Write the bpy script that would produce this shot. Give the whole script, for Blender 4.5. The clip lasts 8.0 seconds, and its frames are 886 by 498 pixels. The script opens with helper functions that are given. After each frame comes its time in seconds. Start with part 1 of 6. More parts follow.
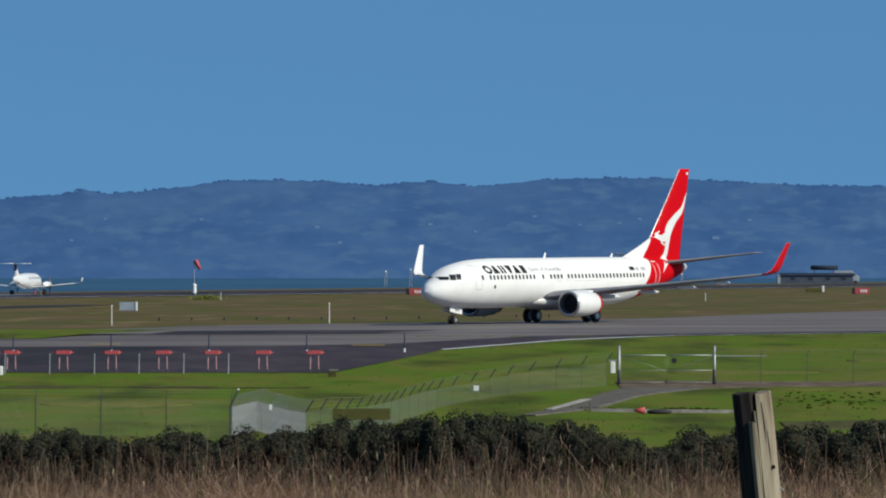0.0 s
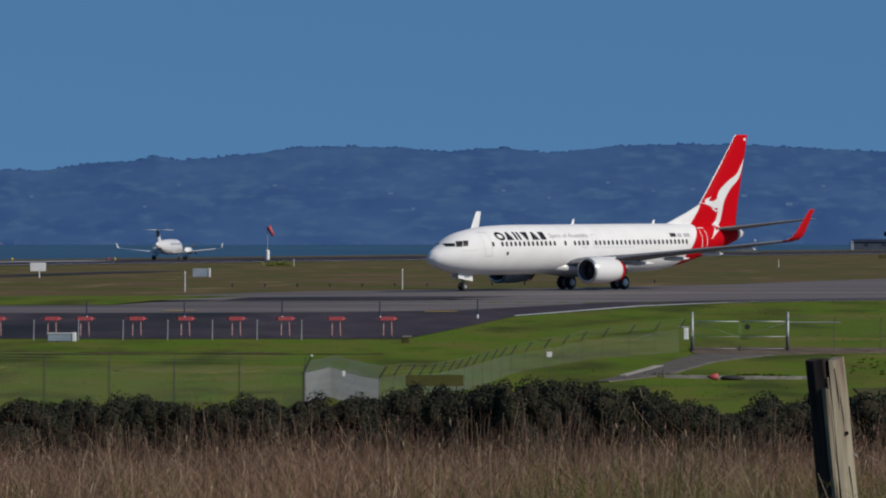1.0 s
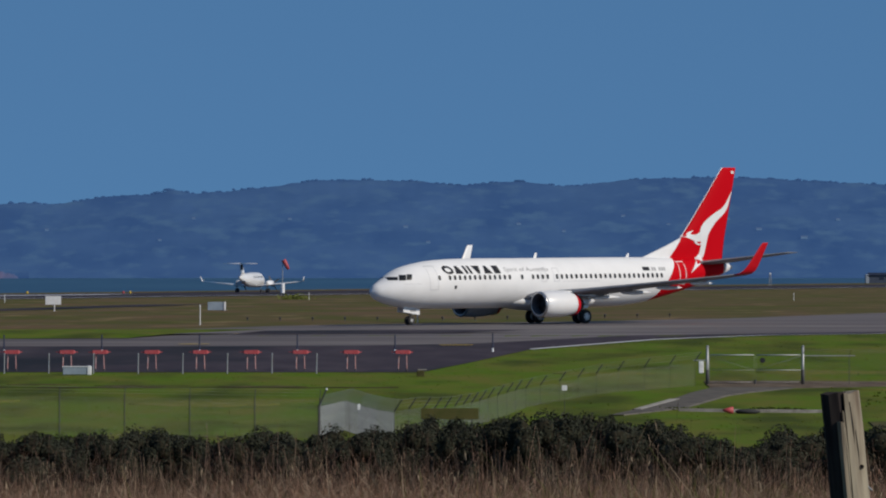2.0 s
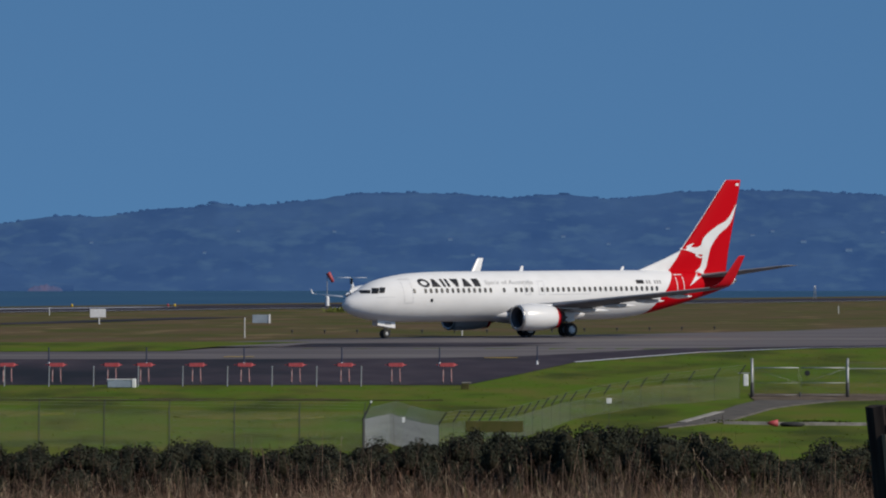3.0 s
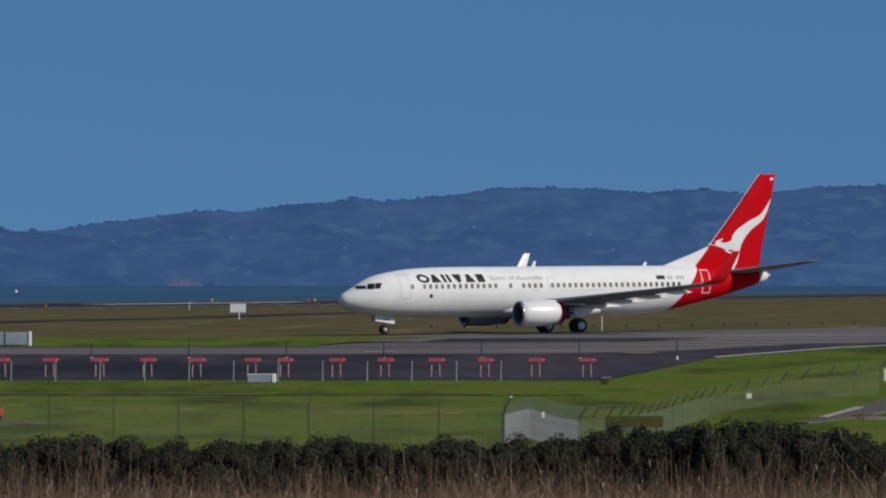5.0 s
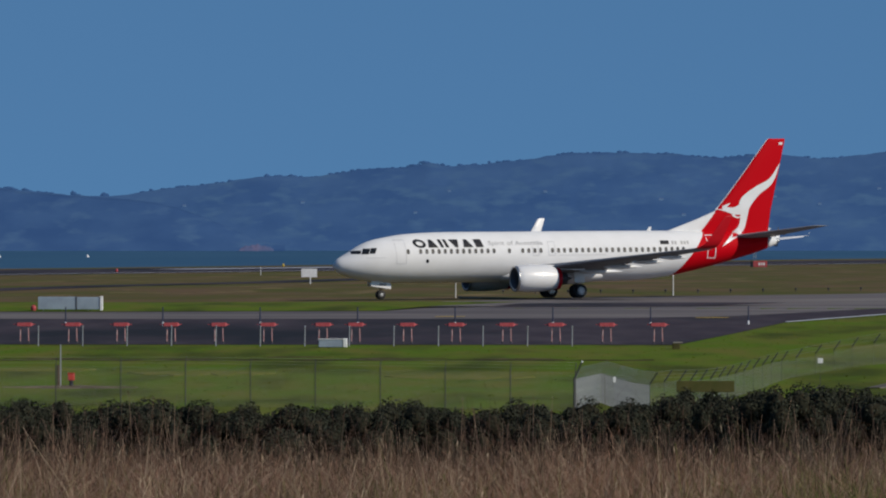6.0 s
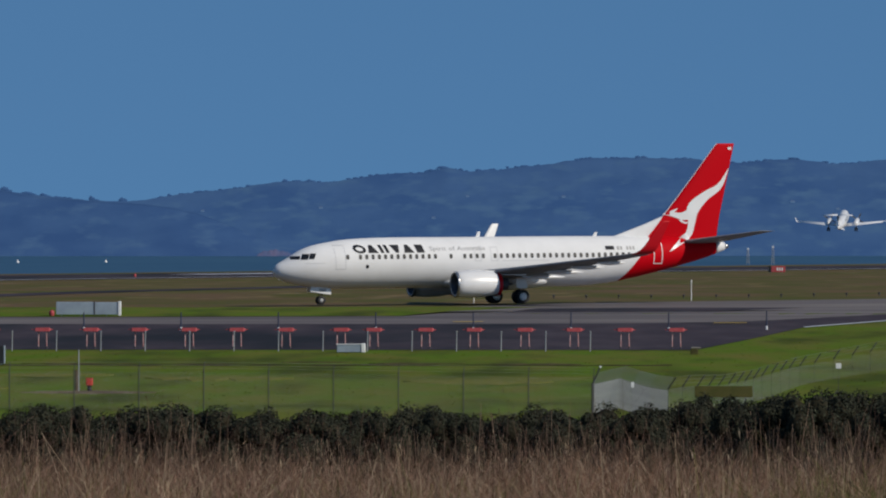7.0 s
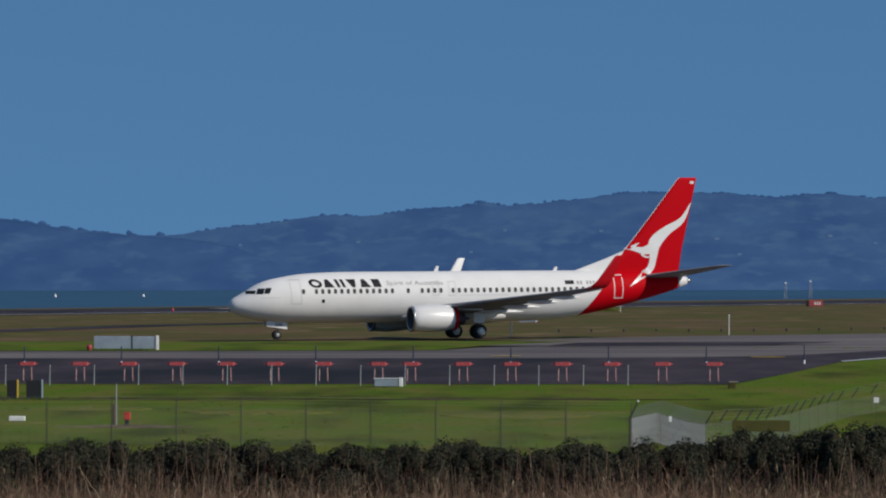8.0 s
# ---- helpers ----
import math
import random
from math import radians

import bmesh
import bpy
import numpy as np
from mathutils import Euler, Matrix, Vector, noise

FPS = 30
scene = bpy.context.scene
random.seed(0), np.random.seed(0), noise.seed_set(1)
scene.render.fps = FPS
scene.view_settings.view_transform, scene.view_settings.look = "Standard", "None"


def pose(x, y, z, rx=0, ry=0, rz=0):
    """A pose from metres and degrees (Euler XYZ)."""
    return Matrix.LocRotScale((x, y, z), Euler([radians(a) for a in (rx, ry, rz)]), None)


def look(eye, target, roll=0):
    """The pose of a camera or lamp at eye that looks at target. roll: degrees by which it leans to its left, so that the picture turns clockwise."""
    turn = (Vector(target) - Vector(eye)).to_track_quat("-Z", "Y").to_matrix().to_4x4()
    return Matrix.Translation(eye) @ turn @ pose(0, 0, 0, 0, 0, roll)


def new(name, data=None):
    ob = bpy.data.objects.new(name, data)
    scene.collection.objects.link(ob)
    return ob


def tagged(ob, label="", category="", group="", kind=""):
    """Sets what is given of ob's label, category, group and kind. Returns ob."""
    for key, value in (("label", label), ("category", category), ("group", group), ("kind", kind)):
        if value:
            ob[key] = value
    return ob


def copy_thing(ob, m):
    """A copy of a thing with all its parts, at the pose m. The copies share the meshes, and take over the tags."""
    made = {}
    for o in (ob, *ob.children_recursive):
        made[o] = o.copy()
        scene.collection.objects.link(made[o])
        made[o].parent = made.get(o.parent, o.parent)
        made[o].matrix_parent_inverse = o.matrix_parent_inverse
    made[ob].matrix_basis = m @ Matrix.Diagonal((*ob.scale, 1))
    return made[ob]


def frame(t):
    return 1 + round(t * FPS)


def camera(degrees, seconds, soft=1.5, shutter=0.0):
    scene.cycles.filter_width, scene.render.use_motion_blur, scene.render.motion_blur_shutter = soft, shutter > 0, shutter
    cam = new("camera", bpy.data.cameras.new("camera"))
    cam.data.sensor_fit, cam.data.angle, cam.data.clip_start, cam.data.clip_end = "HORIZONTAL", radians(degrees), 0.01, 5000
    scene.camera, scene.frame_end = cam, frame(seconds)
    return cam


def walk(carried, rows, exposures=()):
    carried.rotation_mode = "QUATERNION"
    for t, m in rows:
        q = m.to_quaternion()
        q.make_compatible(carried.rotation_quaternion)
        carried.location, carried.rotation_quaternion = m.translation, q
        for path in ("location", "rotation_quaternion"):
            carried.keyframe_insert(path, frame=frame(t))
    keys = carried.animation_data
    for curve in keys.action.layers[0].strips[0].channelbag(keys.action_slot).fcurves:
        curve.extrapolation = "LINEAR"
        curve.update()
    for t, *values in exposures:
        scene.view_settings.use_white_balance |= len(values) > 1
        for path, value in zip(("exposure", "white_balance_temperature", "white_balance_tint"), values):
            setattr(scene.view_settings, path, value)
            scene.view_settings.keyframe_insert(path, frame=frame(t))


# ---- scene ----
cam = camera(7.4778, 8.0, soft=2.05)
EYE = (0.0, 0.0, 4.55)


def aim(turn, tilt):
    """The camera at the tripod, turned to the right and tilted up by so many degrees."""
    return pose(*EYE, 90 + tilt, 0, -turn)


walk(cam, [
    (0.0, aim(0.6835, 0.1432)), (0.5, aim(0.5152, -0.0029)), (1.0, aim(0.0657, -0.1418)),
    (1.5, aim(0.0, 0.0191)), (1.7, aim(-0.0234, 0.0692)), (2.8, aim(-0.3099, 0.2698)),
    (3.0, aim(-0.4388, 0.2492)), (3.5, aim(-0.8081, 0.1215)), (4.0, aim(-1.1954, 0.0847)),
    (4.2, aim(-1.3243, 0.1265)), (5.3, aim(-1.7398, 0.2089)), (5.5, aim(-1.8531, 0.0957)),
    (6.0, aim(-2.2217, -0.0905)), (6.5, aim(-2.4627, -0.1089)), (7.0, aim(-2.375, -0.047)),
    (7.5, aim(-2.3747, 0.1798)), (8.0, aim(-2.6924, 0.2421)),
], [(0.0, 0.42, 6500, 3), (0.5, 0.12, 6500, 8), (1.0, 0.0, 6500, 10), (8.0, 0.0, 6500, 9)])

# ---- world and sun ----
SUN_TURN, SUN_UP = 27.0, 34.0      # degrees behind the line to the right of the camera, and above the ground
world = bpy.data.worlds.new("world")
scene.world = world
world.use_nodes = True
wn, wl = world.node_tree.nodes, world.node_tree.links
wn.clear()
w_out, w_bg = wn.new("ShaderNodeOutputWorld"), wn.new("ShaderNodeBackground")
w_sky, w_co, w_map = wn.new("ShaderNodeTexSky"), wn.new("ShaderNodeTexCoord"), wn.new("ShaderNodeMapping")
w_tint = wn.new("ShaderNodeMixRGB")
w_sky.sky_type, w_sky.sun_disc = "NISHITA", False
w_sky.sun_elevation, w_sky.sun_rotation = radians(SUN_UP), radians(90 + SUN_TURN)
w_sky.air_density, w_sky.dust_density, w_sky.ozone_density = 1.0, 0.4, 2.5
w_map.vector_type = "POINT"
w_map.inputs["Location"].default_value = (0, 0, 0.35)
w_tint.blend_type = "MULTIPLY"
w_tint.inputs["Fac"].default_value = 1.0
w_tint.inputs["Color2"].default_value = (0.68, 1.0, 1.14, 1)
wl.new(w_co.outputs["Generated"], w_map.inputs["Vector"])
wl.new(w_map.outputs["Vector"], w_sky.inputs["Vector"])
wl.new(w_sky.outputs["Color"], w_tint.inputs["Color1"])
wl.new(w_tint.outputs["Color"], w_bg.inputs["Color"])
wl.new(w_bg.outputs["Background"], w_out.inputs["Surface"])
w_bg.inputs["Strength"].default_value = 0.09

sun_data = bpy.data.lights.new("sun", "SUN")
sun_data.energy, sun_data.angle, sun_data.color = 3.5, radians(0.5), (1.0, 0.91, 0.78)
sun = new("sun", sun_data)
sa, se = radians(-SUN_TURN), radians(SUN_UP)
SUN_WAY = Vector((math.cos(sa) * math.cos(se), math.sin(sa) * math.cos(se), math.sin(se)))
sun.matrix_world = look(SUN_WAY * 100, (0, 0, 0))


# ---- materials ----
def material(name, base, rough=0.6, metal=0.0, second=None, scale=1.0, amount=0.5, bump=0.0, bump_scale=20.0,
             third=None, third_scale=0.1, vary=0.0, stretch=(1, 1, 1), coat=0.0, spec=0.5, amount3=None):
    m = bpy.data.materials.new(name)
    m.use_nodes = True
    n, l = m.node_tree.nodes, m.node_tree.links
    b = n["Principled BSDF"]
    b.inputs["Roughness"].default_value, b.inputs["Metallic"].default_value = rough, metal
    b.inputs["Specular IOR Level"].default_value = spec
    b.inputs["Coat Weight"].default_value = coat
    b.inputs["Base Color"].default_value = (*base, 1)
    co = n.new("ShaderNodeTexCoord")
    mp = n.new("ShaderNodeMapping")
    mp.inputs["Scale"].default_value = stretch
    l.new(co.outputs["Object"], mp.inputs["Vector"])
    out = None
    for colour, s, k, soft in ((second, scale, amount, 0.16), (third, third_scale, amount if amount3 is None else amount3, 0.10)):
        if colour is None:
            continue
        tex, ramp, mix = n.new("ShaderNodeTexNoise"), n.new("ShaderNodeMapRange"), n.new("ShaderNodeMixRGB")
        tex.inputs["Scale"].default_value, tex.inputs["Detail"].default_value = s, 6
        l.new(mp.outputs["Vector"], tex.inputs["Vector"])
        ramp.inputs["From Min"].default_value, ramp.inputs["From Max"].default_value = 1 - k - soft, 1 - k + soft
        l.new(tex.outputs["Fac"], ramp.inputs["Value"])
        l.new(ramp.outputs["Result"], mix.inputs["Fac"])
        if out:
            l.new(out, mix.inputs["Color1"])
        else:
            mix.inputs["Color1"].default_value = (*base, 1)
        mix.inputs["Color2"].default_value = (*colour, 1)
        out = mix.outputs["Color"]
    if vary:
        geo, hsv, rng = n.new("ShaderNodeNewGeometry"), n.new("ShaderNodeHueSaturation"), n.new("ShaderNodeMapRange")
        rng.inputs["To Min"].default_value, rng.inputs["To Max"].default_value = 1 - vary, 1 + vary
        l.new(geo.outputs["Random Per Island"], rng.inputs["Value"])
        l.new(rng.outputs["Result"], hsv.inputs["Value"])
        if out:
            l.new(out, hsv.inputs["Color"])
        else:
            hsv.inputs["Color"].default_value = (*base, 1)
        out = hsv.outputs["Color"]
    if out:
        l.new(out, b.inputs["Base Color"])
    if bump:
        tex, bm_ = n.new("ShaderNodeTexNoise"), n.new("ShaderNodeBump")
        tex.inputs["Scale"].default_value, tex.inputs["Detail"].default_value = bump_scale, 5
        l.new(mp.outputs["Vector"], tex.inputs["Vector"])
        l.new(tex.outputs["Fac"], bm_.inputs["Height"])
        bm_.inputs["Strength"].default_value = bump
        l.new(bm_.outputs["Normal"], b.inputs["Normal"])
    return m


GRASS = material("mown_grass", (0.081, 0.133, 0.008), 0.9, spec=0.06, second=(0.122, 0.122, 0.022), scale=0.42, amount=0.47, bump=0.7,
                 bump_scale=4, third=(0.050, 0.066, 0.009), third_scale=0.26, stretch=(0.8, 0.3, 1), amount3=0.42)
FIELD = material("dry_field_grass", (0.126, 0.083, 0.045), 0.9, spec=0.06, second=(0.072, 0.080, 0.017), scale=0.09, amount=0.50, bump=0.4,
                 bump_scale=2, third=(0.24, 0.175, 0.09), third_scale=0.2, stretch=(0.9, 0.3, 1), amount3=0.33)
TARMAC_DARK = material("dark_asphalt", (0.044, 0.034, 0.041), 0.8, spec=0.1, second=(0.066, 0.053, 0.060), scale=0.5, amount=0.45, bump=0.2,
                       third=(0.02, 0.02, 0.023), third_scale=0.09, stretch=(1, 0.3, 1))
TARMAC = material("grey_asphalt", (0.158, 0.139, 0.136), 0.75, spec=0.1, second=(0.098, 0.086, 0.088), scale=0.2, amount=0.5, bump=0.2,
                  third=(0.21, 0.19, 0.175), third_scale=0.16, stretch=(0.18, 0.8, 1), amount3=0.42)
CONCRETE = material("pale_concrete", (0.36, 0.34, 0.31), 0.85, spec=0.1, second=(0.25, 0.23, 0.2), scale=1.5, amount=0.5, bump=0.3)
KERB = material("stained_concrete", (0.30, 0.28, 0.25), 0.9, spec=0.1, second=(0.12, 0.11, 0.085), scale=1.1, amount=0.48, bump=0.3)
LEG_PINK = material("faded_orange_paint", (0.42, 0.15, 0.14), 0.6, second=(0.55, 0.40, 0.38), scale=6, amount=0.5)
BANK_GREEN = material("rough_dark_grass", (0.052, 0.072, 0.010), 0.9, spec=0.05, vary=0.3)
EARTH = material("bare_earth", (0.095, 0.070, 0.048), 0.95, spec=0.1, second=(0.20, 0.155, 0.115), scale=0.8, amount=0.42, bump=0.5)
WORN = material("worn_yellow_grass", (0.150, 0.140, 0.036), 0.95, spec=0.05, second=(0.10, 0.118, 0.018), scale=1.2, amount=0.5, bump=0.5)
TUFT = material("grass_tuft", (0.098, 0.145, 0.013), 0.9, spec=0.05, vary=0.2, second=(0.15, 0.145, 0.032), scale=0.3, amount=0.48)
LINE_WHITE = material("glossy_white_paint", (0.87, 0.86, 0.84), 0.35, second=(0.82, 0.81, 0.79), scale=0.7, amount=0.45, coat=0.15)
LINE_YELLOW = material("yellow_line_paint", (0.6, 0.42, 0.06), 0.7, spec=0.1, second=(0.3, 0.22, 0.08), scale=0.6, amount=0.42)
SEA = material("sea_water", (0.032, 0.086, 0.160), 0.6, spec=0.06, second=(0.042, 0.103, 0.176), scale=0.01, amount=0.5, bump=0.3, bump_scale=0.05,
               stretch=(1, 0.2, 1))
# Blue air haze is mixed into the far colours from here to CLIFF.
HILL = material("hazed_wooded_hills", (0.036, 0.086, 0.212), 0.95, spec=0.02, second=(0.051, 0.110, 0.240), scale=0.022, amount=0.5,
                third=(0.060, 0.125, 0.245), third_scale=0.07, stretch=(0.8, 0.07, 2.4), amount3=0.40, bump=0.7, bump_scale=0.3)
HEADLAND_WOODS = material("hazed_headland_woods", (0.034, 0.080, 0.199), 0.95, spec=0.02, second=(0.045, 0.099, 0.224), scale=0.035, amount=0.5,
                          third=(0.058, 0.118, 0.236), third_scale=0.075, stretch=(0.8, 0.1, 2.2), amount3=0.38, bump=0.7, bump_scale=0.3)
HILL_TREES = material("hazed_hill_woods", (0.038, 0.092, 0.222), 0.95, spec=0.02, vary=0.06, second=(0.046, 0.106, 0.242), scale=0.06, amount=0.5, stretch=(1, 0.1, 1))
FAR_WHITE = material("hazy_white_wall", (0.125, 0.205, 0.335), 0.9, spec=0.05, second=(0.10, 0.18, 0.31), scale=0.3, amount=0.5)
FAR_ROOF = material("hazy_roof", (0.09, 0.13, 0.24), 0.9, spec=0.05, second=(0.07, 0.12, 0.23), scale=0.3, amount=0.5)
CLIFF = material("hazed_clay_cliff", (0.120, 0.120, 0.215), 0.95, spec=0.02, second=(0.055, 0.098, 0.21), scale=0.12, amount=0.5)
WHITE = material("glossy_white_paint", (0.74, 0.74, 0.745), 0.32, second=(0.69, 0.69, 0.695), scale=0.7, amount=0.45, coat=0.4)
RED = material("glossy_red_paint", (0.50, 0.004, 0.012), 0.5, second=(0.44, 0.003, 0.010), scale=0.7, amount=0.45, spec=0.2)
GREY_WING = material("grey_wing_paint", (0.23, 0.235, 0.255), 0.5, spec=0.3, second=(0.18, 0.185, 0.2), scale=0.8, amount=0.5)
DUCT = material("grey_duct_lining", (0.11, 0.11, 0.12), 0.6, second=(0.08, 0.08, 0.09), scale=2, amount=0.5)
DARK = material("dark_metal", (0.03, 0.03, 0.035), 0.55, 0.3, second=(0.05, 0.05, 0.05), scale=3, amount=0.5)
METAL = material("bare_metal", (0.55, 0.55, 0.56), 0.35, 0.9, second=(0.4, 0.4, 0.4), scale=3, amount=0.5)
RUBBER = material("black_rubber", (0.018, 0.018, 0.019), 0.85, second=(0.03, 0.03, 0.03), scale=6, amount=0.5)
GLASS_DARK = material("dark_cabin_glass", (0.012, 0.014, 0.018), 0.38, spec=0.3)
MARK_DARK = material("charcoal_lettering_paint", (0.016, 0.017, 0.023), 0.55, spec=0.15)
MARK_GREY = material("grey_lettering_paint", (0.30, 0.30, 0.31), 0.45)
SEAM = material("grey_panel_seam", (0.5, 0.5, 0.52), 0.5)
GALV = material("galvanised_steel", (0.42, 0.43, 0.44), 0.55, 0.5, second=(0.3, 0.31, 0.32), scale=4, amount=0.5)
POST_DARK = material("dull_steel_post", (0.06, 0.06, 0.065), 0.7, 0.2, second=(0.07, 0.07, 0.07), scale=4, amount=0.5)
ORANGE = material("aviation_orange_red_paint", (0.38, 0.042, 0.050), 0.6, second=(0.42, 0.085, 0.09), scale=3, amount=0.45)
SCREEN = material("olive_brown_cloth", (0.105, 0.092, 0.036), 0.9, spec=0.05, second=(0.075, 0.078, 0.026), scale=1.5, amount=0.5)
DRAIN_DARK = material("wet_drain_earth", (0.036, 0.034, 0.015), 0.95, spec=0.05, second=(0.075, 0.062, 0.034), scale=1.2, amount=0.4, bump=0.6, third=(0.055, 0.085, 0.010), third_scale=0.5, stretch=(1, 0.3, 1), amount3=0.42)
DRAIN = material("dark_drain_bank", (0.060, 0.058, 0.022), 0.95, spec=0.05, second=(0.125, 0.100, 0.055), scale=1.6, amount=0.42, bump=0.6, third=(0.06, 0.085, 0.012), third_scale=0.8, stretch=(1, 0.3, 1))
# Air haze is painted into the grey and white of the far hut and van.
HUT_GREY = material("hazy_grey_sheet", (0.085, 0.100, 0.135), 0.9, spec=0.05, second=(0.065, 0.08, 0.115), scale=0.6, amount=0.5)
HUT_ROOF = material("dark_roof_sheet", (0.022, 0.030, 0.055), 0.9, spec=0.05, second=(0.035, 0.045, 0.07), scale=0.6, amount=0.5)
HAZY_WHITE = material("hazy_white_paint", (0.34, 0.38, 0.44), 0.8, spec=0.1, second=(0.27, 0.31, 0.37), scale=0.8, amount=0.5)
BOX_RED = material("bright_red_enamel", (0.58, 0.055, 0.03), 0.5, second=(0.5, 0.04, 0.025), scale=5, amount=0.5)
TRACK = material("dark_gravel", (0.085, 0.078, 0.07), 0.9, spec=0.08, second=(0.14, 0.125, 0.105), scale=1.2, amount=0.5, bump=0.6, bump_scale=12)
SIGN_WHITE = material("white_sign_enamel", (0.8, 0.8, 0.8), 0.5, second=(0.68, 0.68, 0.67), scale=3, amount=0.4)
SIGN_BLUE = material("blue_grey_sheet", (0.30, 0.36, 0.42), 0.5, second=(0.24, 0.29, 0.35), scale=1.5, amount=0.5)
SIGN_BLACK = material("black_sign_enamel", (0.02, 0.02, 0.022), 0.5)
WOOD_GREY = material("weathered_split_timber", (0.175, 0.136, 0.098), 0.9, second=(0.10, 0.072, 0.050), scale=9, amount=0.5, bump=0.9,
                     bump_scale=25, third=(0.30, 0.26, 0.195), third_scale=4, stretch=(3, 3, 0.3))
# Dark for the post's unlit side, shade put into colour; cracks and knot too.
WOOD_DARK = material("shade_and_knot_timber", (0.022, 0.018, 0.019), 0.95, spec=0.04, second=(0.045, 0.037, 0.034), scale=9, amount=0.5, bump=0.8,
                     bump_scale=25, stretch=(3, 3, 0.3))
LEAF = material("dark_hedge_leaf", (0.033, 0.036, 0.024), 0.8, vary=0.45, spec=0.12)
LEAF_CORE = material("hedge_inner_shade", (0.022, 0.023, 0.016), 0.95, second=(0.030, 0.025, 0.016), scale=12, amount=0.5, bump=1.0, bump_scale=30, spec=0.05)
TWIG = material("hedge_twig", (0.07, 0.05, 0.033), 0.9)
STRAW = material("dry_grass_stalk", (0.245, 0.142, 0.106), 0.9, vary=0.85, spec=0.1, second=(0.100, 0.066, 0.047), scale=0.9, amount=0.47, third=(0.190, 0.092, 0.052), third_scale=0.6, amount3=0.40)
STRAW_PALE = material("pale_dry_stalk", (0.40, 0.30, 0.21), 0.85, vary=0.5, spec=0.15)
WEED = material("brown_weed_stem", (0.095, 0.056, 0.042), 0.9, vary=0.5, spec=0.1)
STEM = material("dead_weed_stem", (0.185, 0.125, 0.092), 0.9, vary=0.6, spec=0.1)
STRAW_GREEN = material("green_grass_blade", (0.090, 0.105, 0.024), 0.8, vary=0.5, spec=0.1)


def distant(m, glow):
    """Makes a far backdrop material emit its own colour, as painted light of the air before it."""
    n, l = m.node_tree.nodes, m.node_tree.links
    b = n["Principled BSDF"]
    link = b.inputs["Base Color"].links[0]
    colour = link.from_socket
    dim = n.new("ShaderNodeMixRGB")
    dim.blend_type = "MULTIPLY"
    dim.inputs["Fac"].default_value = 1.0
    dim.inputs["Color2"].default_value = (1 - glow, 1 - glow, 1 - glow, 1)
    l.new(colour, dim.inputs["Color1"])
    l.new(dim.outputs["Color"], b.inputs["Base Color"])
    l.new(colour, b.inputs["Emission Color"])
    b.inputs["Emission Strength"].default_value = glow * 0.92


# Hills, woods, farmhouses and cliff glow as painted haze, not as lamps.
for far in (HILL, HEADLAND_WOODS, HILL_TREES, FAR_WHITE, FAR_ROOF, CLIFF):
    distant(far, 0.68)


# ---- helpers of this scene ----
def mesh_of(name, bm, mat, smooth=False):
    me = bpy.data.meshes.new(name)
    bmesh.ops.recalc_face_normals(bm, faces=bm.faces[:])
    bm.to_mesh(me)
    bm.free()
    for m in (mat if isinstance(mat, (list, tuple)) else [mat]):
        me.materials.append(m)
    if smooth:
        me.polygons.foreach_set("use_smooth", [True] * len(me.polygons))
    return me


def part(name, bm, mat, parent, label="", smooth=False):
    me = bm if isinstance(bm, bpy.types.Mesh) else mesh_of(name, bm, mat, smooth)
    ob = new(name, me)
    ob.parent = parent
    return tagged(ob, label)


def thing(name, label, category, m=None, group="", kind=""):
    ob = new(name)
    ob.empty_display_size = 0.3
    ob.matrix_basis = m or Matrix()
    return tagged(ob, label, category, group, kind)


def box(bm, x0, x1, y0, y1, z0, z1, bevel=0.0):
    r = bmesh.ops.create_cube(bm, size=1, matrix=Matrix.Translation(((x0 + x1) / 2, (y0 + y1) / 2, (z0 + z1) / 2))
                              @ Matrix.Diagonal((x1 - x0, y1 - y0, z1 - z0, 1)))
    if bevel:
        edges = {e for v in r["verts"] for e in v.link_edges}
        bmesh.ops.bevel(bm, geom=list(edges), offset=bevel, segments=1, affect="EDGES")
    return bm


def rod(bm, a, b, r0, r1=None, n=8):
    a, b = Vector(a), Vector(b)
    m = Matrix.Translation((a + b) / 2) @ (b - a).to_track_quat("Z", "Y").to_matrix().to_4x4()
    bmesh.ops.create_cone(bm, cap_ends=True, segments=n, radius1=r0, radius2=r0 if r1 is None else r1, depth=(b - a).length, matrix=m)
    return bm


def loft(bm, rings, caps=True):
    """Skin over rings of equally many points."""
    vs = [[bm.verts.new(p) for p in ring] for ring in rings]
    k = len(vs[0])
    for a, b in zip(vs, vs[1:]):
        for i in range(k):
            bm.faces.new((a[i], a[(i + 1) % k], b[(i + 1) % k], b[i]))
    if caps:
        bm.faces.new(vs[0][::-1])
        bm.faces.new(vs[-1])
    return bm


def lathe(bm, profile, n=24, axis="x", centre=(0, 0, 0), caps=True):
    """A body of revolution from (along, radius) pairs."""
    rings = []
    for a, r in profile:
        ring = []
        for i in range(n):
            c, s = math.cos(2 * math.pi * i / n) * r, math.sin(2 * math.pi * i / n) * r
            ring.append(Vector({"x": (a, c, s), "y": (s, a, c), "z": (c, s, a)}[axis]) + Vector(centre))
        rings.append(ring)
    return loft(bm, rings, caps)


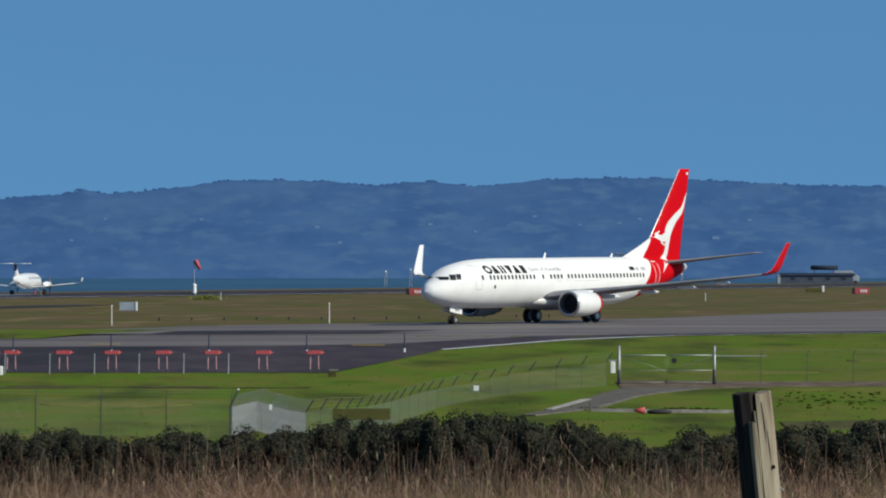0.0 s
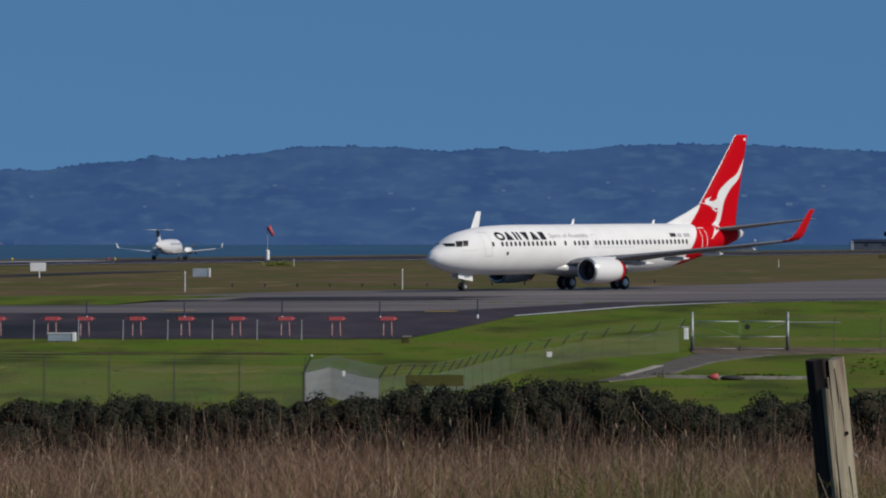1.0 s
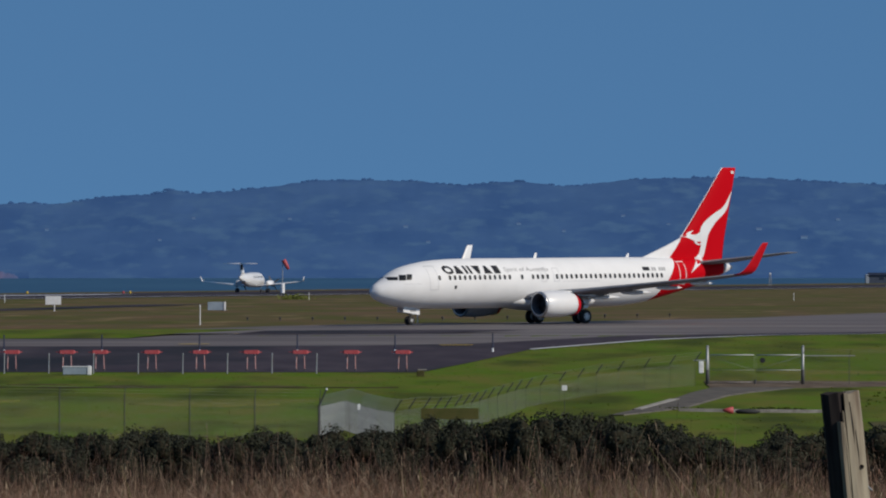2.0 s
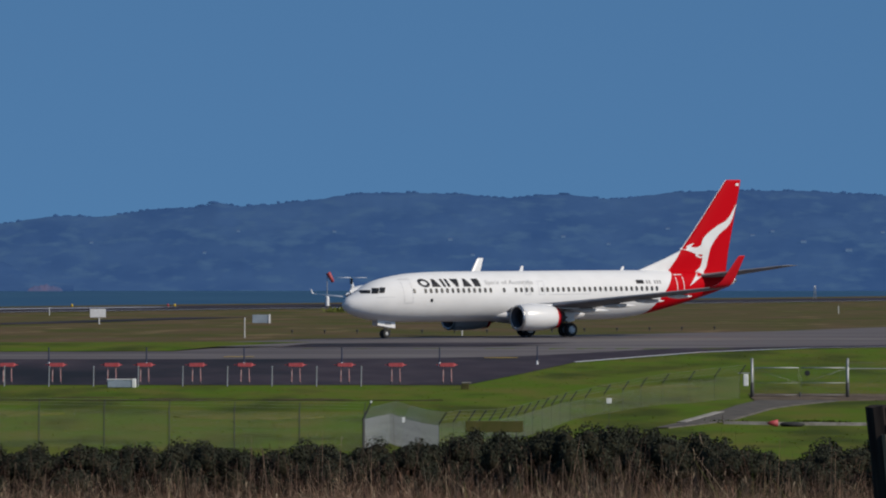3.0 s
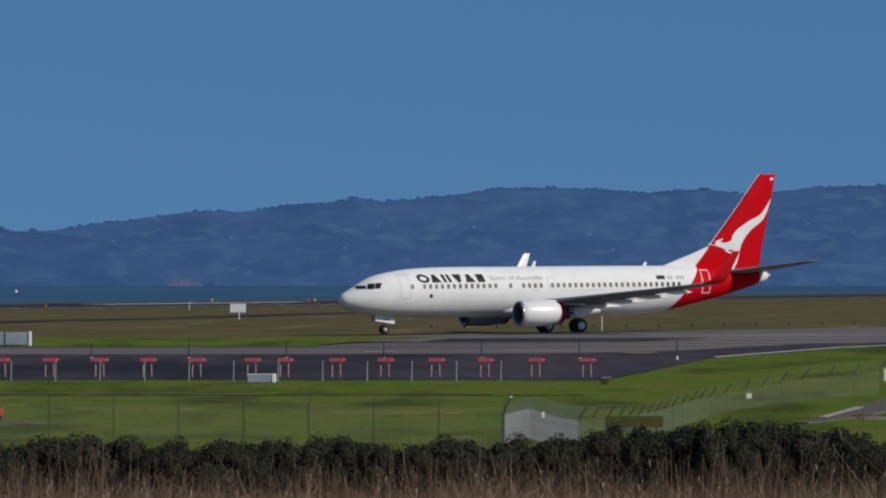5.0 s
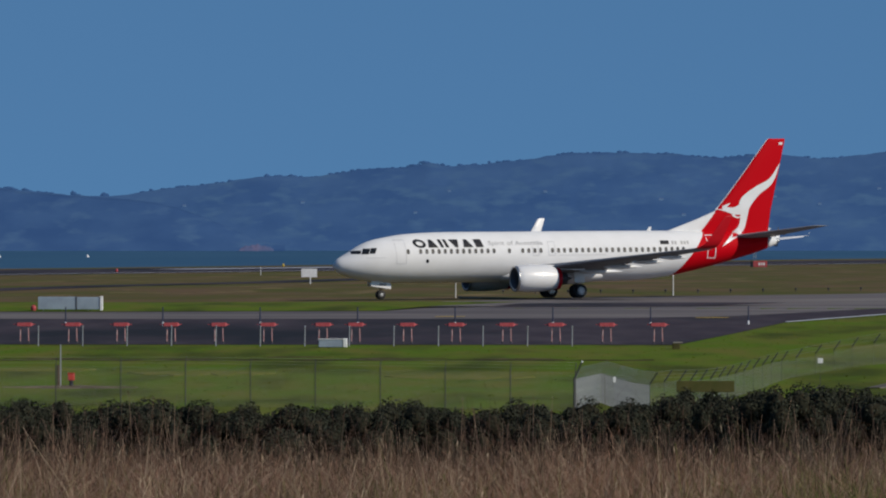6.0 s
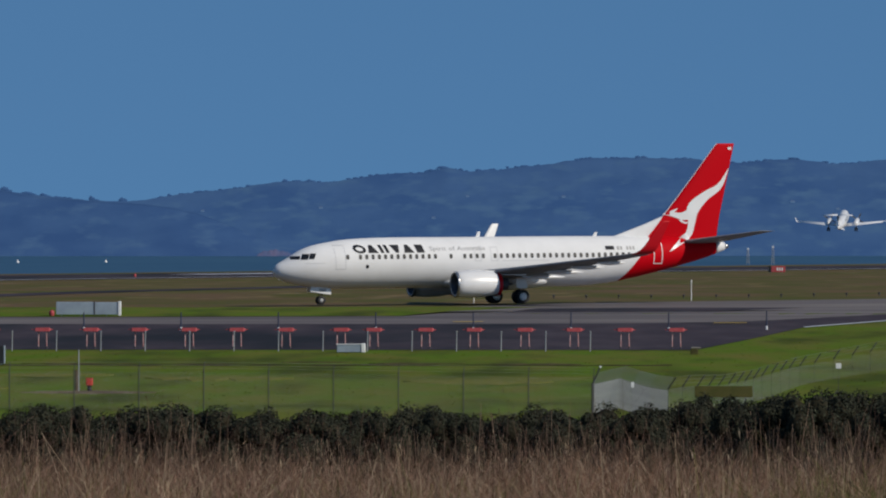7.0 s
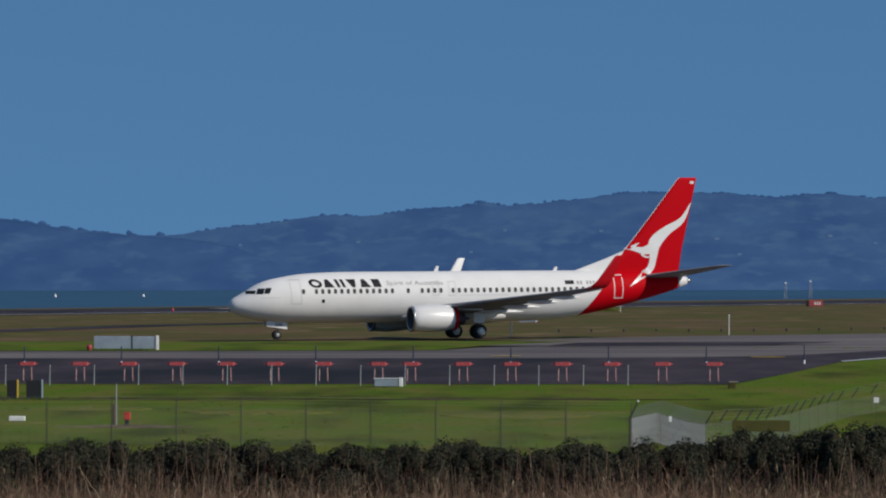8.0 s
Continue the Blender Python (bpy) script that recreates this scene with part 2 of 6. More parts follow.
def catmull(table, s):
    """Smooth values between the rows of a table (first column: place)."""
    rows = table
    i = max(0, min(len(rows) - 2, sum(1 for r in rows if r[0] <= s) - 1))
    a, b = rows[i], rows[i + 1]
    p, q = rows[max(i - 1, 0)], rows[min(i + 2, len(rows) - 1)]
    h = b[0] - a[0]
    t = min(1, max(0, (s - a[0]) / h))
    out = []
    for k in range(1, len(a)):
        ma = (b[k] - p[k]) / max(b[0] - p[0], 1e-6) * h
        mb = (q[k] - a[k]) / max(q[0] - a[0], 1e-6) * h
        out.append((2 * t**3 - 3 * t**2 + 1) * a[k] + (t**3 - 2 * t**2 + t) * ma + (-2 * t**3 + 3 * t**2) * b[k] + (t**3 - t**2) * mb)
    return out


# ---- the land ----
LAND = [(-60, 2.85), (33, 2.85), (50, 2.4), (62, 2.05), (75, 1.5), (90, 0.9), (130, -1.2), (200, -3.2), (316, -3.5), (345, -3.1), (387, -2.05), (400, -1.75),
        (470, -0.3), (505, 0.0), (560, 0.0), (900, 0.0), (6000, 0.0)]


def land_z(x, y):
    ys = [r[0] for r in LAND]
    dip = float(np.interp(y, [470, 505, 560, 640], [0, 1, 1, 0])) * (0.10 + 0.004 * min(60, max(0, 16 - x)) + 0.008 * min(25, max(0, 535 - y)))
    return float(np.interp(y, ys, [r[1] for r in LAND])) - dip - 0.22 * min(1, max(0, (x - 2) / 8)) * float(np.interp(y, [372, 387, 396], [0, 1, 0]))


def shore_y(x):
    return max(760.0, min(3200.0, 1060 + 3.6 * (x + 91)))


def sheet(name, ways, mat, label, category, lift=0.0, kind="structure", step=None, crown=0.0, sunk=False):
    """A level strip of ground between two lines of equally many (x, y) points, laid on the land."""
    bm = bmesh.new()
    n = len(ways[0])
    rows = []
    for (ax, ay), (bx, by) in zip(*ways):
        k = step or 12
        rows.append([bm.verts.new((ax + (bx - ax) * j / k, ay + (by - ay) * j / k, land_z(ax + (bx - ax) * j / k, ay + (by - ay) * j / k) + (-0.03 if sunk and j in (0, k) else lift) + crown * j / k))
                     for j in range(k + 1)])
    for a, b in zip(rows, rows[1:]):
        for j in range(len(a) - 1):
            bm.faces.new((a[j], b[j], b[j + 1], a[j + 1]))
    ob = new(name, mesh_of(name, bm, mat))
    return tagged(ob, label, category, kind=kind)


def finer(points, k=12):
    """Points spread along a broken line."""
    out = []
    for a, b in zip(points, points[1:]):
        out += [(a[0] + (b[0] - a[0]) * j / k, a[1] + (b[1] - a[1]) * j / k) for j in range(k)]
    return out + [points[-1]]


bm = bmesh.new()
XS = [-2500, -1200, -600, -300, -200, -150] + list(range(-130, 131, 5)) + [150, 200, 300, 600, 1200, 2500]
YS = sorted(set([-60, -20, 0, 20, 33, 42, 50, 60, 70, 80, 90, 110, 130, 165, 200, 240, 280, 316, 330, 345, 360, 372, 387, 396, 400, 420, 445, 470, 490, 505, 515, 530, 545, 560, 580, 600, 620, 640, 650]))
grid = []
for x in XS:
    col = []
    for y in YS:
        w = 0.02 * noise.noise((x * 0.15, y * 0.05, 0)) if 200 < y < 396 else 0
        col.append(bm.verts.new((x, y, land_z(x, y) + w)))
    far = shore_y(x)
    for k in range(1, 7):
        col.append(bm.verts.new((x, 650 + (far - 650) * k / 6, 0.0)))
    col.append(bm.verts.new((x, far + 8, -4.0)))
    grid.append(col)
for a, b in zip(grid, grid[1:]):
    for j in range(len(a) - 1):
        f = bm.faces.new((a[j], b[j], b[j + 1], a[j + 1]))
        f.material_index = 1 if YS[min(j, len(YS) - 1)] >= 505 else 0
ground = tagged(new("ground", mesh_of("ground", bm, [GRASS, FIELD])), "mown green airfield grass turning brown further out", "ground", kind="structure")

bm = bmesh.new()
vs = [bm.verts.new(p) for p in ((-4000, 740, -3.5), (4000, 740, -3.5), (4000, 4900, -3.5), (-4000, 4900, -3.5))]
bm.faces.new(vs)
tagged(new("water", mesh_of("water", bm, SEA)), "dark teal harbour water below far hills", "sea", kind="structure")

# pavements
NEAR_EDGE = finer([(-160, 400), (-60, 400), (-1.7, 400), (1.5, 418), (5.1, 440), (13.8, 460), (38, 490), (95, 550)], 6)
FAR_EDGE = finer([(-160, 446), (-60, 446), (-14, 447), (-6, 448), (2, 453), (13, 471), (38, 504), (95, 571)], 6)
TOP_EDGE = finer([(-160, 500), (-60, 504), (-26, 512), (-8, 545), (12, 566), (24, 590), (44, 660), (110, 850)], 6)
sheet("apron_dark", (NEAR_EDGE, FAR_EDGE), TARMAC_DARK, "dark asphalt shoulder sloping down beside the taxiway", "asphalt", 0.02)
sheet("taxiway", (FAR_EDGE, TOP_EDGE), TARMAC, "worn grey asphalt taxiway with dark patches", "taxiway", 0.02, step=26)
sheet("grass_island", (finer([(-160, 459), (-40, 461), (-22, 463)], 6), finer([(-160, 492), (-40, 492), (-13, 487)], 6)), GRASS,
      "green grass island between two taxiways", "grass", 0.05, crown=0.3)
sheet("asphalt_patch", (finer([(-15.5, 476), (-9, 479), (-1, 482)], 6), finer([(-13.5, 492), (-6, 495), (6, 494)], 6)), TARMAC_DARK, "dark repaired asphalt patch on the taxiway", "asphalt", 0.045, crown=0.16)
sheet("edge_line", ([(x + 0.2, y + 0.5) for x, y in NEAR_EDGE[24:]], [(x + 0.02, y + 1.25) for x, y in NEAR_EDGE[24:]]), LINE_WHITE,
      "worn white painted taxiway edge line", "line", 0.035, step=1)
RUN_WAY = Vector((0.29, 0.957, 0)).normalized()
RUN_SIDE = Vector((RUN_WAY.y, -RUN_WAY.x, 0))
RUN_AT = Vector((-91, 925, 0))


def runway_strip(name, off0, off1, a, b, mat, label, category, lift):
    p, q = [], []
    for k in range(13):
        d = a + (b - a) * k / 12
        p.append(tuple((RUN_AT + RUN_WAY * d + RUN_SIDE * off0)[:2]))
        q.append(tuple((RUN_AT + RUN_WAY * d + RUN_SIDE * off1)[:2]))
    return sheet(name, (p, q), mat, label, category, lift, step=2)


runway_strip("runway", -22, 32, -330, 900, TARMAC_DARK, "dark asphalt runway beyond the taxiway", "runway", 0.03)
runway_strip("runway_line", 27, 28.6, -330, 900, LINE_WHITE, "worn white runway edge line", "line", 0.06)
runway_strip("runway_mark", -8, -2, -160, -90, LINE_WHITE, "white painted runway touchdown block", "line", 0.06)
runway_strip("runway_mark", -8, -2, 60, 150, LINE_WHITE, "white painted runway touchdown block", "line", 0.06)
sheet("link_taxiway", (finer([(-72, 590), (-50, 690), (-36, 790)], 5), finer([(-66, 590), (-43, 690), (-28, 790)], 5)), TARMAC_DARK,
      "narrow asphalt link across the brown field", "taxiway", 0.03)


# ---- far hills ----
SKYLINE = [(-1000, 352), (-700, 345), (-567, 340), (-437, 359), (-282, 370), (-167, 356), (-67, 345), (3, 335), (93, 335), (173, 323), (262, 318), (292, 311),
           (332, 317), (470, 305), (550, 294), (730, 296), (800, 302), (905, 296), (990, 304), (1110, 292), (1330, 290), (1400, 294),
           (1568, 302), (1750, 305), (2200, 320)]


def hills():
    bm = bmesh.new()
    cols = []
    for i in range(0, 640):
        u = -1000 + 5 * i
        x_far = (u - 784) / 12000
        top = (445 - catmull(SKYLINE, u)[0]) / 12000 * 4800 + 4.55
        top += noise.fractal((u * 0.035, 2, 0), 1.0, 2.0, 3) * 0.45
        mean = sum((445 - catmull(SKYLINE, u + d)[0]) / 12000 * 4800 + 4.55 for d in range(-200, 201, 40)) / 11
        col = []
        for j in range(0, 31):
            f = j / 30
            y = 4400 + 400 * f
            x = x_far * y
            z = -4 + (mean + 4) * (f ** 0.85) + (top - mean) * f ** 5
            bump_ = noise.fractal((x * 0.006, y * 0.012, 3), 1.0, 2.0, 5) * 9 * math.sin(math.pi * min(1, f * 1.02)) * f
            fine = noise.fractal((x * 0.11, y * 0.05, 9), 1.0, 2.0, 4) * 0.8 * min(1, f * 5) * (1 - 0.5 * f)
            col.append(bm.verts.new((x, y, z + bump_ + fine)))
        col.append(bm.verts.new((x_far * 4870, 4870, -6)))
        cols.append(col)
    for a, b in zip(cols, cols[1:]):
        for j in range(len(a) - 1):
            bm.faces.new((a[j], b[j], b[j + 1], a[j + 1]))
    # trees along the crest
    rnd = random.Random(4)
    verts, faces = [], []
    ico = bmesh.new()
    bmesh.ops.create_icosphere(ico, subdivisions=1, radius=1)
    ico.verts.ensure_lookup_table()
    iv, jf = [v.co.copy() for v in ico.verts], [[v.index for v in f.verts] for f in ico.faces]
    ico.free()

    def clump(p, r, h, sink=0.35):
        b = len(verts)
        for v in iv:
            k = 1 + rnd.uniform(-0.3, 0.3)
            verts.append((p.x + v.x * r * k, p.y + v.y * r * k, p.z + (v.z * k + sink) * h))
        faces.extend([b + q for q in f] for f in jf)
    made = 0
    while made < 300:
        i = rnd.randint(0, len(cols) - 1)
        p = cols[i][30].co
        if noise.noise((p.x * 0.03, 3, 5)) < rnd.uniform(-0.5, 0.6):
            continue
        made += 1
        r = rnd.uniform(0.6, 1.7)
        clump(p + Vector((rnd.uniform(-2, 2), 0, 0)), r * 1.5, r * rnd.uniform(0.4, 0.7), 0.15)
    for u, r, h in ((-494, 4.0, 2.0), (-455, 5.0, 1.2), (-425, 3.0, 1.6), (-336, 2.6, 2.6), (-333, 1.8, 1.8), (-285, 3.0, 2.2), (-280, 2.2, 1.6), (-196, 1.6, 1.6), (-60, 2.0, 1.2), (6, 3.0, 1.4),
                    (286, 5.0, 1.4), (268, 4.0, 1.2), (404, 1.4, 1.4), (416, 1.2, 1.2), (905, 5.0, 1.2), (1218, 2.2, 1.6), (1240, 1.6, 1.2)):
        q = cols[int((u + 1000) / 5)][30].co
        clump(q, r * 0.8, h * 0.75, 0.55)
        clump(q + Vector((r * 0.5, 0, -0.2)), r * 0.6, h * 0.6, 0.4)
    # white farmhouses in the haze
    for u, f, w in ((-415, 0.42, 3.2), (-495, 0.30, 4.0), (-560, 0.28, 4.5), (-348, 0.50, 1.6), (-268, 0.52, 3.0), (-225, 0.35, 4.0), (-140, 0.62, 2.2), (70, 0.58, 2.4), (270, 0.40, 2.2), (330, 0.66, 2.0),
                    (500, 0.55, 2.4), (705, 0.47, 3.0), (745, 0.30, 2.6), (905, 0.48, 2.8), (985, 0.42, 2.2), (1090, 0.60, 2.6), (1170, 0.52, 2.0), (1240, 0.50, 3.0), (1275, 0.54, 2.4), (1330, 0.40, 3.6), (1410, 0.36, 4.2), (1470, 0.52, 2.6)):
        q = cols[int((u + 1000) / 5)][int(f * 30)].co
        t = thing("farmhouse", "distant white farmhouse on the hazy hillside", "house", Matrix.Translation(q + Vector((0, -3, 0))), "farmhouses on the hills")
        h = w * 0.22
        part("wall", box(bmesh.new(), -w / 2, w / 2, -1, 1, -0.5, h), FAR_WHITE, t)
        part("roof", loft(bmesh.new(), [[(-w / 2 - 0.1, -1.2, h), (-w / 2 - 0.1, 0, h + 0.5), (-w / 2 - 0.1, 1.2, h)], [(w / 2 + 0.1, -1.2, h), (w / 2 + 0.1, 0, h + 0.5), (w / 2 + 0.1, 1.2, h)]]), FAR_ROOF, t, "dark pitched roof")
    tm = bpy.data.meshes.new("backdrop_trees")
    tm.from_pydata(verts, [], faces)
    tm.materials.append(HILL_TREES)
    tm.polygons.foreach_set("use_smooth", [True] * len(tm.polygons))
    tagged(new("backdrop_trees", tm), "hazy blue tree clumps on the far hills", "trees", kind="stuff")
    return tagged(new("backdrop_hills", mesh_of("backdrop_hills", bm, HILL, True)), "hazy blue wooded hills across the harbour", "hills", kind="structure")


hills()

HEADLAND = [(-1000, 354), (-700, 347), (-567, 342), (-437, 361), (-330, 370), (-264, 374), (-220, 378), (-165, 388), (-110, 406), (-48, 432), (0, 450), (40, 456)]


def headland():
    """The darker wooded ridge before the far hills."""
    bm = bmesh.new()
    cols = []
    for i in range(0, 174):
        u = -1000 + 6 * i
        crest = max(-3.9, (445 - catmull(HEADLAND, u)[0]) / 12000 * 4380 + 4.55) + noise.fractal((u * 0.05, 6, 0), 1.0, 2.0, 3) * 0.35
        col = []
        for j in range(13):
            f = j / 12
            y = 4290 + 90 * f
            x = (u - 784) / 12000 * y
            z = -4 + (crest + 4) * f ** 0.8
            z += noise.fractal((x * 0.03, y * 0.05, 4), 1.0, 2.0, 4) * 1.6 * math.sin(math.pi * f)
            col.append(bm.verts.new((x, y, z)))
        col.append(bm.verts.new(((u - 784) / 12000 * 4392, 4392, -6)))
        cols.append(col)
    for a, b in zip(cols, cols[1:]):
        for j in range(len(a) - 1):
            bm.faces.new((a[j], b[j], b[j + 1], a[j + 1]))
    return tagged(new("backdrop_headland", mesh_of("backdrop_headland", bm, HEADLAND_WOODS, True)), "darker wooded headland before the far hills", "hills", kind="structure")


headland()


# ---- the airliner ----
BODY = [(0.0, 0.02, 2.66, 2.62), (0.25, 0.48, 3.10, 2.22), (0.8, 0.88, 3.42, 1.92), (1.5, 1.22, 3.82, 1.68), (2.3, 1.50, 4.27, 1.50), (3.2, 1.69, 4.60, 1.38),
        (4.5, 1.82, 4.86, 1.29), (6.0, 1.88, 5.07, 1.25), (9.0, 1.88, 5.20, 1.24), (15.0, 1.88, 5.20, 1.24), (24.0, 1.88, 5.20, 1.24), (26.5, 1.85, 5.19, 1.32),
        (29.1, 1.73, 5.17, 1.64), (32.15, 1.42, 5.10, 2.27), (35.2, 0.93, 4.97, 3.02), (37.2, 0.52, 4.80, 3.60), (38.25, 0.25, 4.60, 4.00)]
AXLE = 19.6          # the main wheels' distance behind the nose


def skin(s, a, out=0.0):
    """A place on the airliner's hull: s metres behind the nose, a degrees up from the left side."""
    hw, top, low = catmull(BODY, s)
    c, k = (top + low) / 2, (top - low) / 2
    a = radians(a)
    return Vector((AXLE - s, (hw + out) * math.cos(a), c + (k + out) * math.sin(a)))


def skin_at(s, z, out=0.0, side=1):
    hw, top, low = catmull(BODY, s)
    c, k = (top + low) / 2, (top - low) / 2
    d = max(-0.999, min(0.999, (z - c) / k))
    p = skin(s, math.degrees(math.asin(d)), out)
    p.y *= side
    return p


def paint_split(name):
    """White paint in front, red behind a slanting line, as the livery has it."""
    m = WHITE.copy()
    m.name = name
    n, l = m.node_tree.nodes, m.node_tree.links
    b = n["Principled BSDF"]
    old = b.inputs["Base Color"].links[0].from_socket
    co, sep, ma, gt, mix = (n.new(k) for k in ("ShaderNodeTexCoord", "ShaderNodeSeparateXYZ", "ShaderNodeMath", "ShaderNodeMath", "ShaderNodeMixRGB"))
    l.new(co.outputs["Object"], sep.inputs["Vector"])
    ma.operation = "MULTIPLY_ADD"
    l.new(sep.outputs["Z"], ma.inputs[0])
    ma.inputs[1].default_value = 0.815
    l.new(sep.outputs["X"], ma.inputs[2])
    gt.operation = "LESS_THAN"
    l.new(ma.outputs[0], gt.inputs[0])
    gt.inputs[1].default_value = AXLE - 27.45
    l.new(gt.outputs[0], mix.inputs["Fac"])
    l.new(old, mix.inputs["Color1"])
    mix.inputs["Color2"].default_value = (0.49, 0.001, 0.007, 1)
    b.inputs["Specular IOR Level"].default_value = 0.06
    b.inputs["Roughness"].default_value, b.inputs["Coat Weight"].default_value = 0.6, 0.0
    l.new(mix.outputs["Color"], b.inputs["Base Color"])
    return m


LIVERY = paint_split("white_hull_paint_red_behind")


def aerofoil(le, te, thick, n=9):
    """A closed wing section from its leading to its trailing edge (points in space), thickness along up."""
    up = []
    for k in range(n + 1):
        f = 0.5 - 0.5 * math.cos(math.pi * k / n)
        t = thick * (2.6 * math.sqrt(f) * (1 - f) * (1.15 - 0.6 * f)) * 0.5
        up.append((f, t))
    return up


def wing_ring(le, te, thick, normal=Vector((0, 0, 1)), n=9):
    le, te = Vector(le), Vector(te)
    pts = aerofoil(le, te, thick, n)
    top = [le.lerp(te, f) + normal * t * 1.1 for f, t in pts]
    low = [le.lerp(te, f) - normal * t * 0.7 for f, t in reversed(pts[1:-1])]
    return top + low


def patch(bm, place, s0, s1, z0, z1, side=1, out=0.012, ns=2, nz=2, slant=0.0, round_=0.0):
    """A thin curved panel on a hull."""
    g = []
    for i in range(ns + 1):
        row = []
        for j in range(nz + 1):
            z = z0 + (z1 - z0) * j / nz
            row.append(bm.verts.new(place(s0 + (s1 - s0) * i / ns + slant * (z - z0), z, out, side)))
        g.append(row)
    for i in range(ns):
        for j in range(nz):
            bm.faces.new((g[i][j], g[i + 1][j], g[i + 1][j + 1], g[i][j + 1]))
    return bm


def pane(bm, place, s, z, w, h, side=1, out=0.014):
    """A rounded cabin window on a hull."""
    vs = []
    for k in range(12):
        a = 2 * math.pi * k / 12
        c, d = math.cos(a), math.sin(a)
        c, d = (abs(c) ** 0.6) * (1 if c > 0 else -1), (abs(d) ** 0.6) * (1 if d > 0 else -1)
        vs.append(bm.verts.new(place(s + c * w / 2, z + d * h / 2, out, side)))
    bm.faces.new(vs)
    return bm


def outline(bm, place, s0, s1, z0, z1, side, w=0.035, out=0.012):
    for a, b, c, d in ((s0, s0 + w, z0, z1), (s1 - w, s1, z0, z1), (s0, s1, z0, z0 + w), (s0, s1, z1 - w, z1)):
        patch(bm, place, a, b, c, d, side, out, 3, 6)
    return bm


def stroke(bm, at, line, widths, n=24):
    """A tapering painted band along a smooth line of (s, z) points; at(s, z) puts it on a surface."""
    rows = [(i, *p, w) for i, (p, w) in enumerate(zip(line, widths))]
    last = len(line) - 1
    pts = [catmull(rows, last * k / n) for k in range(n + 1)]
    pair = []
    for k, (s, z, w) in enumerate(pts):
        a, b = pts[max(k - 1, 0)], pts[min(k + 1, n)]
        d = Vector((b[0] - a[0], b[1] - a[1])).normalized()
        pair.append((bm.verts.new(at(s - d.y * w / 2, z + d.x * w / 2)), bm.verts.new(at(s + d.y * w / 2, z - d.x * w / 2))))
    for p, q in zip(pair, pair[1:]):
        bm.faces.new((p[0], p[1], q[1], q[0]))
    return bm


def wheel(parent, at, r, w, name="wheel", hub=0.54):
    """A wheel with tyre and hub, its axle across the aeroplane."""
    bm = bmesh.new()
    lathe(bm, [(-w / 2, r * 0.55), (-w / 2, r * 0.82), (-w * 0.36, r * 0.96), (-w * 0.15, r), (w * 0.15, r), (w * 0.36, r * 0.96), (w / 2, r * 0.82), (w / 2, r * 0.55)], 28, "y")
    ob = part(name, bm, RUBBER, parent, smooth=True)
    ob.location = at
    bm = bmesh.new()
    lathe(bm, [(-w * 0.55, 0.02), (-w * 0.55, r * 0.2), (-w * 0.51, r * 0.28), (-w * 0.53, r * hub), (w * 0.53, r * hub), (w * 0.51, r * 0.28), (w * 0.55, r * 0.2), (w * 0.55, 0.02)], 24, "y")
    part("hub", bm, GALV if hub < 0.5 else SIGN_WHITE, ob, "pale metal hub", True)
    for k in range(6):
        a = k * math.pi / 3
        part("bolt", rod(bmesh.new(), (math.cos(a) * r * 0.4, -w * 0.55, math.sin(a) * r * 0.4), (math.cos(a) * r * 0.4, w * 0.55, math.sin(a) * r * 0.4), r * 0.07, n=6), DARK, ob)
    return ob


def text_mesh(words, size):
    cu = bpy.data.curves.new("lettering", "FONT")
    cu.body, cu.size, cu.resolution_u = words, size, 2
    ob = bpy.data.objects.new("lettering", cu)
    scene.collection.objects.link(ob)
    me = bpy.data.meshes.new_from_object(ob.evaluated_get(bpy.context.evaluated_depsgraph_get()))
    bpy.data.objects.remove(ob)
    return me


